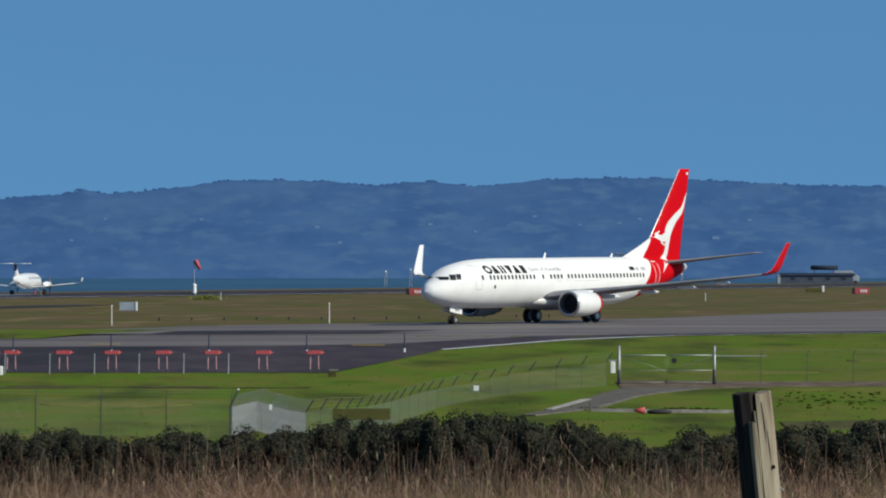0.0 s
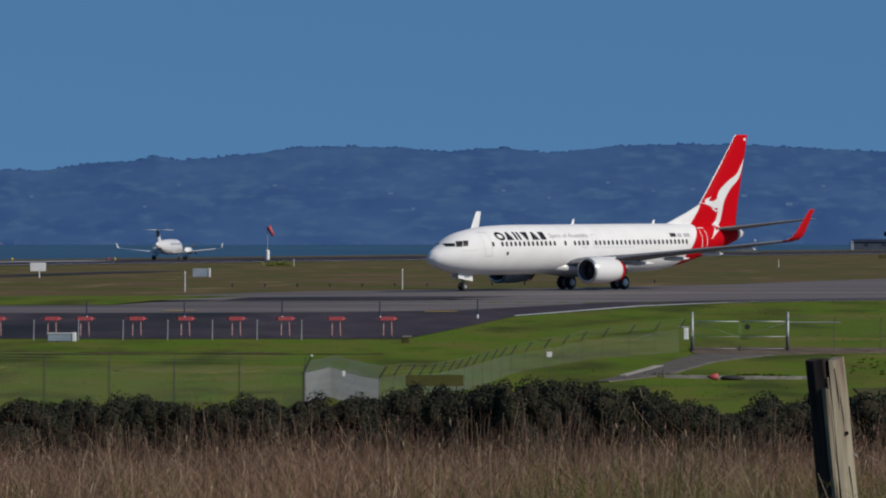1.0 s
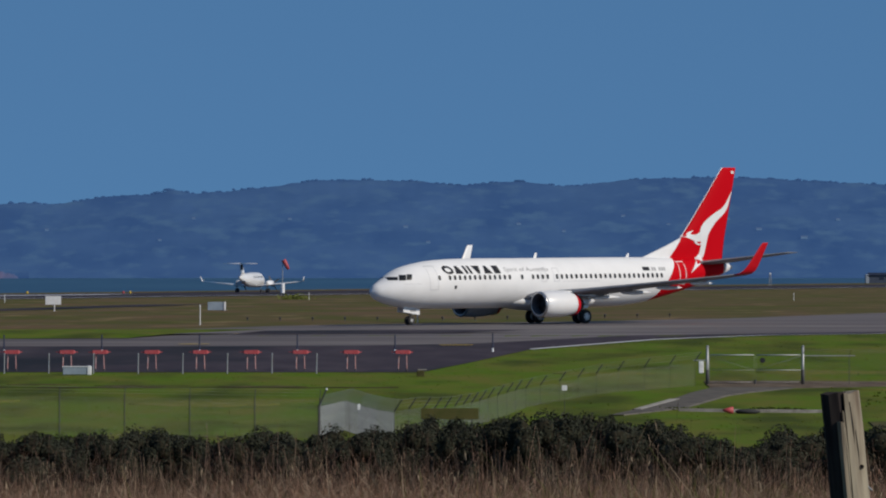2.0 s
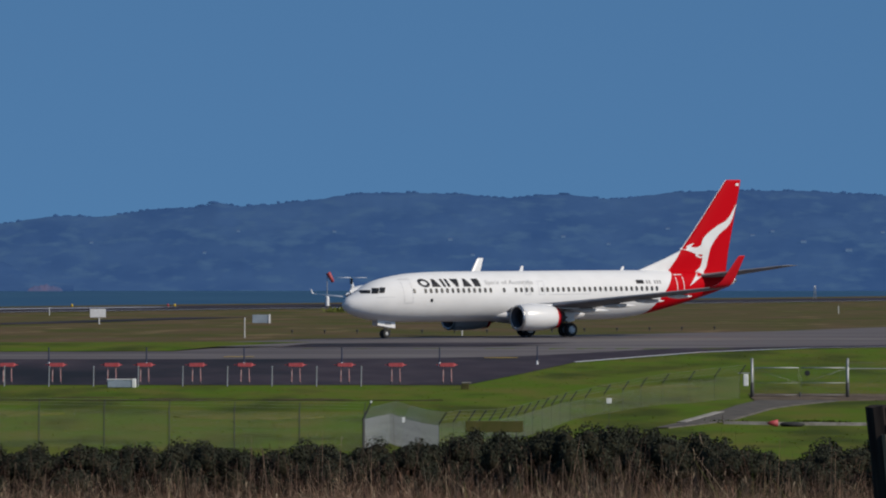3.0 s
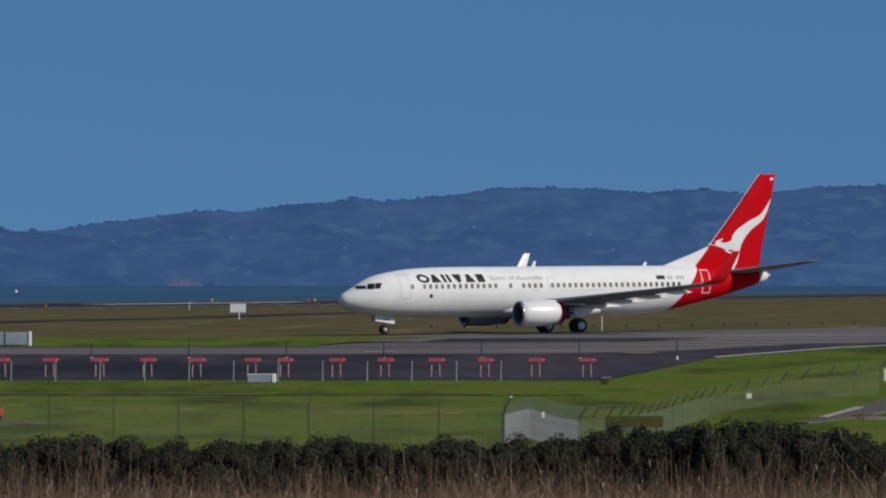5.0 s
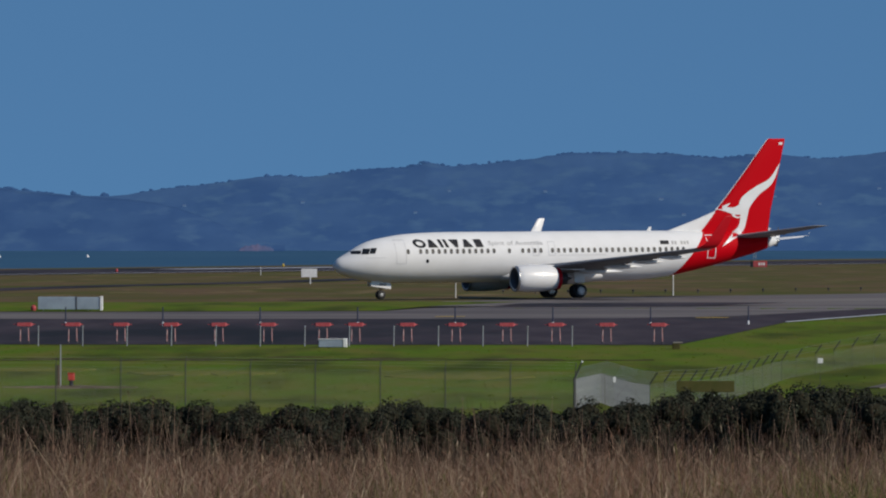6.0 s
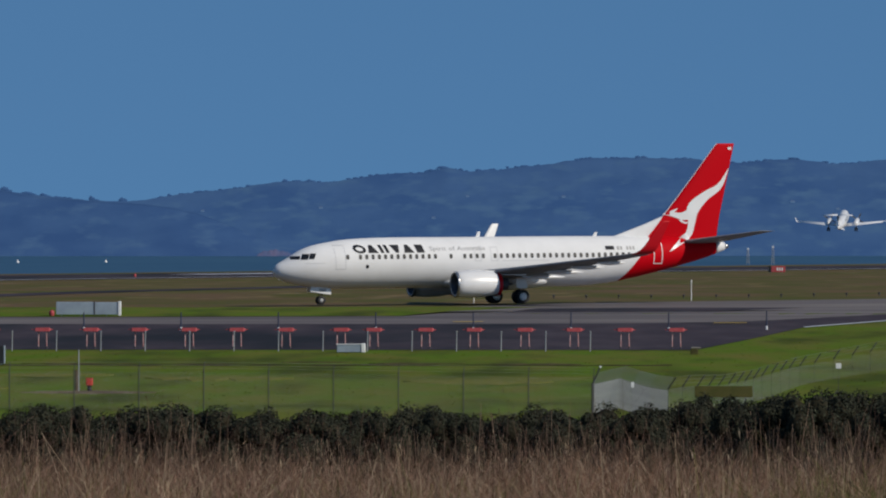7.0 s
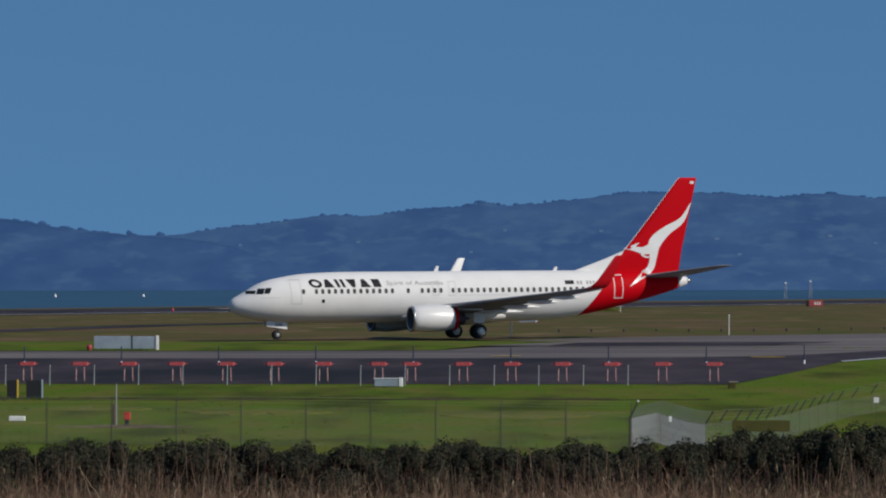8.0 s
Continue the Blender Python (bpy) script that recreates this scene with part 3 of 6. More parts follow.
def airliner():
    jet = thing("airliner", "white twin-engined jet airliner with red tail taxiing", "airliner")
    # hull
    bm = bmesh.new()
    ss = [0, 0.04, 0.12, 0.25, 0.45, 0.7] + [1 + 0.25 * k for k in range(20)] + [6.5 + k for k in range(18)] + [24.5 + 0.5 * k for k in range(28)] + [38.25]
    loft(bm, [[skin(s, 360 * k / 48) for k in range(48)] for s in ss])
    hull = part("fuselage", bm, LIVERY, jet, "white fuselage, red behind a slanted line", True)
    # belly fairing
    bm = bmesh.new()
    rings = []
    for k in range(15):
        f = k / 14
        b = math.sin(math.pi * f) ** 0.5 if 0 < f < 1 else 0.02
        rings.append([(AXLE - (13.2 + 10.0 * f), math.cos(2 * math.pi * i / 20) * (0.5 + 1.55 * b), 1.75 + math.sin(2 * math.pi * i / 20) * (0.2 + 0.62 * b)) for i in range(20)])
    loft(bm, rings)
    part("belly_fairing", bm, WHITE, jet, "white belly fairing between the wings", True)
    # tail cone exhaust
    bm = lathe(bmesh.new(), [(AXLE - 38.2, 0.22), (AXLE - 38.55, 0.17), (AXLE - 38.55, 0.12), (AXLE - 38.25, 0.1)], 16, "x", (0, 0, 4.30))
    part("exhaust_pipe", bm, METAL, jet, smooth=True)
    bm = bmesh.new()
    loft(bm, [[skin(s, 360 * k / 24, 0.008) + Vector((0, 0, 0)) for k in range(24)] for s in (37.4, 37.65, 37.95, 38.25)])
    part("tail_cone", bm, WHITE, jet, "white tail cone end", True)
    # windows, doors, marks on both sides
    places = [5.6, 14.2] + [6.65 + 0.52 * k for k in range(13)] + [15.35 + 0.52 * k for k in range(4)] + [17.9 + 0.52 * k for k in range(23)]
    for side in (1, -1):
        for s in places:
            part("cabin_window", pane(bmesh.new(), skin_at, s, 3.70, 0.26, 0.38, side), GLASS_DARK, hull)
        for s0, s1, z0, z1 in ((1.26, 1.86, 3.54, 3.80), (1.92, 2.42, 3.52, 3.96), (2.49, 2.92, 3.56, 4.00)):
            part("cockpit_window", patch(bmesh.new(), skin_at, s0, s1, z0, z1, side, 0.015, 4, 4, 0.55), GLASS_DARK, hull)
        for s0, s1, z0, z1, m in ((4.60, 5.44, 2.74, 4.64, SEAM), (17.55, 18.15, 3.3, 4.4, SEAM), (16.2, 16.75, 3.3, 4.4, SEAM), (31.55, 32.35, 2.95, 4.82, SIGN_WHITE)):
            part("cabin_door", outline(bmesh.new(), skin_at, s0, s1, z0, z1, side, 0.04 if m is SEAM else 0.06), m, hull, "door outlined in %s" % ("grey" if m is SEAM else "white"))
        part("panel_seam", patch(bmesh.new(), skin_at, 2.2, 3.8, 3.22, 3.25, side, 0.01, 6, 1), SEAM, hull)
        part("panel_seam", patch(bmesh.new(), skin_at, 18.5, 22.5, 3.3, 3.34, side, 0.01, 6, 1), SEAM, hull)
        part("service_hatch", pane(bmesh.new(), skin_at, 7.2, 2.95, 0.25, 0.28, side), GLASS_DARK, hull)
        # the wordmark's six plain leaning shapes
        z0, z1 = 4.00, 4.62
        for k, kind in enumerate(("ring", "wedge", "block", "funnel", "wedge", "lozenge")):
            bm = bmesh.new()
            s0 = 6.2 + k * 0.995

            def on(f, g, s0=s0):
                """f along the shape, g up it."""
                return skin_at(s0 + 0.95 * f - 0.24 * (g - 0.5), z0 + (z1 - z0) * g, 0.02, side)
            if kind == "ring":
                n = 28
                ins = [bm.verts.new(on(0.48 + 0.30 * math.cos(2 * math.pi * i / n), 0.5 + 0.27 * math.sin(2 * math.pi * i / n))) for i in range(n)]
                outs = [bm.verts.new(on(0.48 + 0.54 * math.cos(2 * math.pi * i / n), 0.5 + 0.54 * math.sin(2 * math.pi * i / n))) for i in range(n)]
                for i in range(n):
                    bm.faces.new((ins[i], ins[(i + 1) % n], outs[(i + 1) % n], outs[i]))
            else:
                # lower and upper ends of the two slanting sides
                sides = {"wedge": (((0.06, 0.94), (0.38, 0.64)),), "block": (((0.14, 0.40), (0.14, 0.40)), ((0.60, 0.86), (0.60, 0.86))),
                         "funnel": (((0.38, 0.62), (0.10, 0.92)),), "lozenge": (((0.14, 0.80), (0.20, 0.86)),)}[kind]
                for (a0, a1), (b0, b1) in sides:
                    rows_ = [[bm.verts.new(on((a0 + (b0 - a0) * g) + ((a1 - a0) + ((b1 - b0) - (a1 - a0)) * g) * h, g)) for h in (0, 0.5, 1)] for g in (0, 0.25, 0.5, 0.75, 1)]
                    for p, q in zip(rows_, rows_[1:]):
                        for i in range(2):
                            bm.faces.new((p[i], p[i + 1], q[i + 1], q[i]))
            part("wordmark_shape", bm, MARK_DARK, hull, "plain charcoal leaning shape")
        me = text_mesh("Spirit of Australia", 0.52)
        me.materials.clear()
        me.materials.append(MARK_GREY)
        wide = max(v.co.x for v in me.vertices)
        for v in me.vertices:
            x = v.co.x / wide * 4.7
            s = 12.45 + x if side == 1 else 12.45 + 4.7 - x
            v.co = skin_at(s, 4.15 + v.co.y * 0.9, 0.012, side)
        part("slogan", me, None, hull, "grey painted words Spirit of Australia")
        bm = bmesh.new()
        patch(bm, skin_at, 27.35, 28.1, 4.10, 4.40, side, 0.012, 3, 3)
        part("flag", bm, MARK_DARK, hull, "small dark blue flag")
        for k in range(6):
            if k != 2:
                part("registration_bar", patch(bmesh.new(), skin_at, 28.35 + 0.27 * k, 28.53 + 0.27 * k, 4.08, 4.36, side, 0.012, 1, 2), MARK_GREY, hull, "pale grey bar")
    # aerials
    for s, h in ((17.15, 0.42), (27.1, 0.30)):
        bm = bmesh.new()
        loft(bm, [[(AXLE - s - 0.15, 0, 5.15), (AXLE - s, 0.03, 5.15), (AXLE - s + 0.22, 0, 5.15), (AXLE - s, -0.03, 5.15)],
                  [(AXLE - s - 0.22, 0, 5.2 + h), (AXLE - s - 0.13, 0.015, 5.2 + h), (AXLE - s - 0.02, 0, 5.2 + h), (AXLE - s - 0.13, -0.015, 5.2 + h)]])
        part("blade_aerial", bm, WHITE, jet)
    # fin with fillet
    up = Vector((0, 1, 0))
    FIN = [(4.7, 27.7, 37.55, 0.3), (5.05, 28.35, 37.6, 0.32), (5.5, 29.65, 37.65, 0.4), (6.1, 31.35, 37.75, 0.5), (6.75, 32.95, 37.85, 0.52), (8.0, 34.02, 38.15, 0.44), (10.0, 35.66, 38.60, 0.32), (12.30, 37.48, 39.13, 0.2), (12.49, 37.68, 39.15, 0.14)]

    def fin_at(s, z, side, out=0.012):
        le, te, th = catmull(FIN, z)
        f = max(0.0, min(1.0, (s - le) / (te - le)))
        t = th * 2.6 * math.sqrt(f) * (1 - f) * (1.15 - 0.6 * f) * 0.5
        return Vector((AXLE - s, side * (t * 1.0 + out), z))
    bm = bmesh.new()
    rings = []
    for z, le, te, th in FIN:
        pts = aerofoil(None, None, th, 10)
        rings.append([(AXLE - (le + (te - le) * f), t, z) for f, t in pts] + [(AXLE - (le + (te - le) * f), -t, z) for f, t in reversed(pts[1:-1])])
    loft(bm, rings)
    fin = part("tail_fin", bm, LIVERY, jet, "tall red tail fin", True)

    def tail_at(s, z, side, out=0.012):
        """On the fin, or on the hull below it, whichever stands further out."""
        p = fin_at(s, max(z, 4.75), side, out)
        hw, top, low = catmull(BODY, s)
        if z < top:
            q = skin_at(s, z, out, side)
            if abs(q.y) > abs(p.y) or z < 4.75:
                return q
        p.z = z
        return p
    for side in (1, -1):
        bm = bmesh.new()
        stroke(bm, lambda s, z: tail_at(s, z, side), [(38.69, 10.5), (37.85, 9.1), (36.55, 8.28), (35.5, 7.3), (35.38, 6.2), (35.15, 5.32), (34.5, 4.86), (33.7, 4.40), (32.97, 3.88)],
               [0.03, 0.46, 0.74, 1.05, 0.62, 0.56, 0.42, 0.26, 0.03], 60)
        stroke(bm, lambda s, z: tail_at(s, z, side, 0.015), [(35.5, 6.95), (34.6, 6.72), (34.0, 6.80), (33.5, 6.93), (32.95, 6.86)], [1.0, 0.62, 0.42, 0.36, 0.06])
        stroke(bm, lambda s, z: tail_at(s, z, side, 0.018), [(33.5, 6.95), (33.8, 7.12), (34.15, 7.32)], [0.25, 0.2, 0.04])
        stroke(bm, lambda s, z: tail_at(s, z, side, 0.021), [(34.35, 6.45), (34.6, 6.26), (34.9, 6.18), (35.1, 6.3)], [0.26, 0.14, 0.12, 0.05])
        part("swoosh", bm, WHITE, fin, "plain white swooping shape on red")
    bm = bmesh.new()
    rings = []
    for z, le, te, th in FIN[4:]:
        w = 0.03 + th * 0.08
        rings.append([(AXLE - le + 0.03, 0, z), (AXLE - le - 0.05, w * 0.6, z), (AXLE - le - 0.05, -w * 0.6, z)])
    loft(bm, rings)
    part("fin_leading_edge", bm, WHITE, fin, "white metal leading edge")
    part("fin_badge", patch(bmesh.new(), lambda s, z, o, k: fin_at(s, z, k), 38.60, 38.93, 12.0, 12.2, 1, 0.012, 1, 1), WHITE, fin)
    # wings
    for side in (1, -1):
        bm = bmesh.new()
        rings = []
        for y, le, te, z, th in ((1.2, 14.5, 22.0, 1.95, 0.95), (1.9, 14.9, 22.0, 2.1, 0.9), (3.8, 15.9, 21.95, 2.32, 0.7), (5.8, 16.95, 21.95, 2.55, 0.52), (9, 18.75, 22.72, 2.9, 0.38), (13, 21.0, 23.75, 3.32, 0.27), (16.9, 23.2, 24.75, 3.76, 0.17)):
            rings.append(wing_ring((AXLE - le, side * y, z), (AXLE - te, side * y, z - 0.05), th))
        loft(bm, rings)
        w = part("wing", bm, GREY_WING, jet, "grey swept wing", True)
        bm = bmesh.new()
        rings = []
        for y, le, te, z in ((1.9, 14.9, 22, 2.12), (3.8, 15.9, 22, 2.33), (5.8, 16.95, 22, 2.56), (9, 18.75, 22.7, 2.91), (13, 21.0, 23.7, 3.33), (16.9, 23.2, 24.75, 3.77)):
            h = 0.09 if y < 6 else 0.055
            rings.append([(AXLE - le + 0.03, side * y, z), (AXLE - le - 0.16, side * y, z + h), (AXLE - le - 0.16, side * y, z - h)])
        loft(bm, rings)
        part("slat", bm, METAL, w, "bright metal leading-edge slat")
        bm = bmesh.new()
        rings = []
        for y, z, le, te, th, lean in ((16.9, 3.76, 23.2, 24.75, 0.16, 0), (17.25, 3.84, 23.4, 24.87, 0.14, 25), (17.5, 4.1, 23.75, 25.05, 0.13, 55), (17.62, 4.5, 24.1, 25.25, 0.12, 72), (17.95, 6.2, 25.3, 25.95, 0.07, 78), (17.97, 6.28, 25.45, 25.97, 0.05, 78)):
            nrm = Vector((0, -side * math.sin(radians(lean)), math.cos(radians(lean))))
            rings.append(wing_ring((AXLE - le, side * y, z), (AXLE - te, side * y, z), th, nrm, 7))
        loft(bm, rings)
        wl_ = part("winglet", bm, [RED, WHITE], w, "upturned winglet, red outside and white inside", True)
        for p in wl_.data.polygons:
            if p.normal.y * side < 0.0:
                p.material_index = 1
        for y, s0, z in ((3.6, 19.3, 2.0), (7.2, 19.9, 2.38), (10.4, 20.8, 2.75), (13.3, 21.8, 3.1)):
            L = 4.3 - y * 0.14
            bm = bmesh.new()
            lathe(bm, [(AXLE - s0, 0.02), (AXLE - s0 - 0.4, 0.13), (AXLE - s0 - L * 0.45, 0.2), (AXLE - s0 - L * 0.8, 0.13), (AXLE - s0 - L, 0.02)], 10, "x", (0, side * y, z))
            part("flap_fairing", bm, WHITE, w, "white flap-track fairing", True)
        # engine
        ey, ez, e0 = side * 4.83, 1.50, AXLE - 13.3
        bm = bmesh.new()
        lathe(bm, [(e0 - 0.04, 0.88), (e0, 0.92), (e0 - 0.08, 0.99), (e0 - 0.5, 1.08), (e0 - 1.4, 1.12), (e0 - 2.4, 1.08), (e0 - 3.3, 0.94), (e0 - 3.75, 0.84), (e0 - 3.75, 0.78), (e0 - 3.2, 0.82)], 36, "x", (0, ey, ez), False)
        for v in bm.verts:     # the flattened underside
            if v.co.z < ez:
                v.co.z = ez + (v.co.z - ez) * 0.92
        eng = part("engine", bm, WHITE, jet, "white engine nacelle", True)
        bm = lathe(bmesh.new(), [(e0 + 0.012, 0.90), (e0 + 0.0, 0.975), (e0 - 0.14, 1.02), (e0 - 0.14, 1.03), (e0 + 0.02, 0.985), (e0 + 0.022, 0.90)], 36, "x", (0, ey, ez), False)
        duct = lathe(bmesh.new(), [(e0 - 0.03, 0.885), (e0 - 0.3, 0.80), (e0 - 1.0, 0.77), (e0 - 1.0, 0.80), (e0 - 0.3, 0.83), (e0 - 0.05, 0.905)], 36, "x", (0, ey, ez), False)
        for v in duct.verts:
            if v.co.z < ez:
                v.co.z = ez + (v.co.z - ez) * 0.92
        part("intake_duct", duct, DUCT, eng, "dark grey intake duct", True)
        part("intake_lip", bm, METAL, eng, "polished metal intake lip", True)
        bm = lathe(bmesh.new(), [(e0 - 0.75, 0.79), (e0 - 0.8, 0.79), (e0 - 0.8, 0.02), (e0 - 0.75, 0.02)], 30, "x", (0, ey, ez))
        lathe(bm, [(e0 - 0.3, 0.01), (e0 - 0.45, 0.14), (e0 - 0.75, 0.26)], 20, "x", (0, ey, ez))
        for k in range(24):
            a = 2 * math.pi * k / 24
            rod(bm, (e0 - 0.62, ey + math.cos(a) * 0.2, ez + math.sin(a) * 0.2), (e0 - 0.7, ey + math.cos(a + 0.15) * 0.77, ez + math.sin(a + 0.15) * 0.77), 0.03, 0.05, 4)
        part("fan", bm, DARK, eng, "dark fan and spinner")
        bm = lathe(bmesh.new(), [(e0 - 3.2, 0.62), (e0 - 4.4, 0.46), (e0 - 4.4, 0.40), (e0 - 4.0, 0.3), (e0 - 4.9, 0.05)], 24, "x", (0, ey, ez))
        part("exhaust_nozzle", bm, DARK, eng, "dark metal exhaust nozzle", True)
        bm = lathe(bmesh.new(), [(e0 - 3.42, 0.932), (e0 - 3.6, 0.895), (e0 - 3.755, 0.856), (e0 - 3.76, 0.842), (e0 - 3.5, 0.895)], 36, "x", (0, ey, ez), False)
        part("nozzle_band", bm, RED, eng, "red band round the fan outlet", True)
        bm = bmesh.new()
        loft(bm, [[(e0 - 1.2, ey - 0.05, ez + 1.0), (e0 - 1.2, ey + 0.05, ez + 1.0), (e0 - 1.2, ey + 0.05, ez + 1.14), (e0 - 1.2, ey - 0.05, ez + 1.14)],
                  [(e0 - 3.4, ey - 0.22, ez + 0.75), (e0 - 3.4, ey + 0.22, ez + 0.75), (e0 - 3.4, ey + 0.22, 2.55), (e0 - 3.4, ey - 0.22, 2.55)],
                  [(e0 - 6.0, ey - 0.1, 2.1), (e0 - 6.0, ey + 0.1, 2.1), (e0 - 6.0, ey + 0.1, 2.35), (e0 - 6.0, ey - 0.1, 2.35)]])
        part("pylon", bm, WHITE, eng)
        # tailplane
        bm = bmesh.new()
        rings = []
        for y, le, te, z, th in ((0.3, 34.15, 37.85, 4.60, 0.42), (0.9, 34.55, 37.95, 4.69, 0.38), (4.0, 36.35, 38.75, 5.08, 0.24), (6.95, 38.1, 39.42, 5.44, 0.14), (7.17, 38.5, 39.5, 5.47, 0.06)):
            rings.append(wing_ring((AXLE - le, side * y, z), (AXLE - te, side * y, z), th))
        loft(bm, rings)
        tp = part("tailplane", bm, GREY_WING, jet, "grey tailplane", True)
        bm = bmesh.new()
        loft(bm, [[(AXLE - 34.5, side * 0.9, 4.70), (AXLE - 34.75, side * 0.9, 4.78), (AXLE - 34.75, side * 0.9, 4.63)],
                  [(AXLE - 38.05, side * 6.95, 5.45), (AXLE - 38.2, side * 6.95, 5.48), (AXLE - 38.2, side * 6.95, 5.41)]])
        part("tailplane_edge", bm, METAL, tp, "bright metal leading edge")
        # main gear
        gx, gy = 0.0, side * 2.86
        bm = bmesh.new()
        rod(bm, (gx + 0.1, gy, 2.0), (gx, gy, 0.48), 0.13, 0.11, 12)
        rod(bm, (gx, gy - 0.62, 0.485), (gx, gy + 0.62, 0.485), 0.07, n=10)
        rod(bm, (gx + 0.05, gy, 1.1), (gx - 0.2, gy - side * 1.3, 2.0), 0.07, n=8)
        rod(bm, (gx, gy, 0.75), (gx - 0.35, gy, 1.2), 0.05, n=8)
        rod(bm, (gx - 0.35, gy, 1.2), (gx + 0.05, gy, 1.5), 0.05, n=8)
        leg = part("main_gear_leg", bm, METAL, jet, "metal main undercarriage leg", True)
        bm = box(bmesh.new(), gx - 0.45, gx + 0.45, gy + side * 0.30 - 0.02, gy + side * 0.30 + 0.02, 1.15, 2.0, 0.015)
        part("gear_door", bm, WHITE, leg)
    # nose gear
    nx = AXLE - 3.96
    bm = bmesh.new()
    rod(bm, (nx - 0.05, 0, 1.6), (nx, 0, 0.35), 0.08, 0.065, 12)
    rod(bm, (nx, -0.3, 0.35), (nx, 0.3, 0.35), 0.045, n=10)
    rod(bm, (nx, 0, 0.8), (nx + 0.9, 0, 1.45), 0.045, n=8)
    rod(bm, (nx, 0, 0.5), (nx - 0.22, 0, 0.75), 0.03, n=6)
    rod(bm, (nx - 0.22, 0, 0.75), (nx, 0, 0.98), 0.03, n=6)
    leg = part("nose_gear_leg", bm, METAL, jet, "metal nose undercarriage leg", True)
    for side in (1, -1):
        bm = box(bmesh.new(), nx - 0.75, nx + 0.95, side * 0.36 - 0.015, side * 0.36 + 0.015, 0.92, 1.42, 0.012)
        for v in bm.verts:      # it hangs lower behind
            v.co.z -= 0.15 * (nx + 0.95 - v.co.x) - 0.1
        part("nose_gear_door", bm, WHITE, jet, "white open nose-gear door")
    bm = box(bmesh.new(), nx - 0.35, nx + 0.25, 0.376, 0.386, 1.05, 1.25)
    part("door_mark", bm, MARK_GREY, jet)
    wheels = [(wheel(jet, (nx, y, 0.345), 0.345, 0.2, "nose_wheel", 0.42), 0.345) for y in (0.2, -0.2)]
    wheels += [(wheel(jet, (0, y, 0.485), 0.565, 0.40, "main_wheel"), 0.565) for y in (2.86 + 0.43, 2.86 - 0.43, -2.86 + 0.43, -2.86 - 0.43)]
    return jet, wheels


jet, jet_wheels = airliner()


# ---- near the camera: post, dry grass, hedge ----
LENS = 12000.0       # one radian in the units of the bearings below


def at_bearing(u, y, z=None):
    """A place y metres out, at the bearing u (784 is straight ahead), on the land or at a height."""
    x = (u - 784) * y / LENS
    return Vector((x, y, land_z(x, y) if z is None else z))


def fence_post():
    p = at_bearing(1511, 33)
    post = thing("fence_post", "weathered split timber fence post in dry grass", "fence post", Matrix.Translation(p) @ pose(0, 0, 0, 0, -5.4, 0) @ Matrix.Diagonal((1.05, 1.05, 1, 1)))
    rnd = random.Random(5)

    def half(pts, z1, wob, seed):
        bm = bmesh.new()
        rings = []
        for k in range(15):
            f = k / 14
            z = -0.3 + (z1 + 0.3) * f
            ring = []
            for i, (x, y) in enumerate(pts):
                d = 1 + wob * noise.noise((i * 1.7 + seed, z * 3.1, seed)) - 0.06 * f
                ring.append((x * d + 0.004 * noise.noise((i, z * 9, seed)), y * d, z + (0.02 * noise.noise((i * 2.2, seed, 1)) if k == 14 else 0)))
            rings.append(ring)
        loft(bm, rings)
        return bm
    # Half of the post turned from the sun, its shade painted in.
    part("shade_half", half([(-0.094, 0.03), (-0.090, -0.055), (-0.062, -0.084), (-0.015, -0.092), (0.024, -0.062), (0.024, 0.08), (-0.06, 0.08)], 1.088, 0.06, 2), WOOD_DARK, post, "post half darkened by painted shade")
    part("pale_half", half([(0.012, -0.094), (0.034, -0.086), (0.062, -0.070), (0.088, -0.042), (0.096, 0.0), (0.085, 0.05), (0.05, 0.085), (0.016, 0.085)], 1.085, 0.05, 4), WOOD_GREY, post, "pale weathered half of the post")
    part("splinter", half([(-0.034, -0.098), (-0.018, -0.108), (-0.002, -0.106), (0.004, -0.09), (-0.01, -0.07), (-0.03, -0.08)], 0.95, 0.10, 8), WOOD_GREY, post, "pale splinter along the split")
    for x0, z0, x1, z1, r in ((0.034, 1.04, 0.040, 0.80, 0.0032), (0.062, 0.56, 0.066, 0.34, 0.0025), (0.050, 0.9, 0.054, 0.70, 0.0018)):
        bm = bmesh.new()
        rod(bm, (x0, -0.100 + 0.55 * x0, z0), ((x0 + x1) / 2 + 0.004, -0.099 + 0.55 * x0, (z0 + z1) / 2), r, r * 0.8, 6)
        rod(bm, ((x0 + x1) / 2 + 0.004, -0.099 + 0.55 * x0, (z0 + z1) / 2), (x1, -0.096 + 0.55 * x1, z1), r * 0.8, r * 0.2, 6)
        part("crack", bm, WOOD_DARK, post, "dark crack along the grain")
    bm = bmesh.new()
    rod(bm, (0.000, -0.090, 1.0), (0.003, -0.094, 0.78), 0.004, 0.006, 6)
    rod(bm, (0.003, -0.094, 0.78), (0.002, -0.092, 0.58), 0.006, 0.002, 6)
    part("ridge", bm, WOOD_GREY, post, "pale raised splinter on the corner")
    bm = bmesh.new()
    lathe(bm, [(-0.06, 0.004), (-0.066, 0.009), (-0.05, 0.011)], 10, "y", (0.064, -0.006, 0.72))
    part("knot", bm, WOOD_DARK, post, "dark knot in the timber")
    bm = bmesh.new()
    rod(bm, (0.085, -0.03, 0.62), (0.105, -0.035, 0.60), 0.004, n=6)
    part("staple", bm, GALV, post)


fence_post()


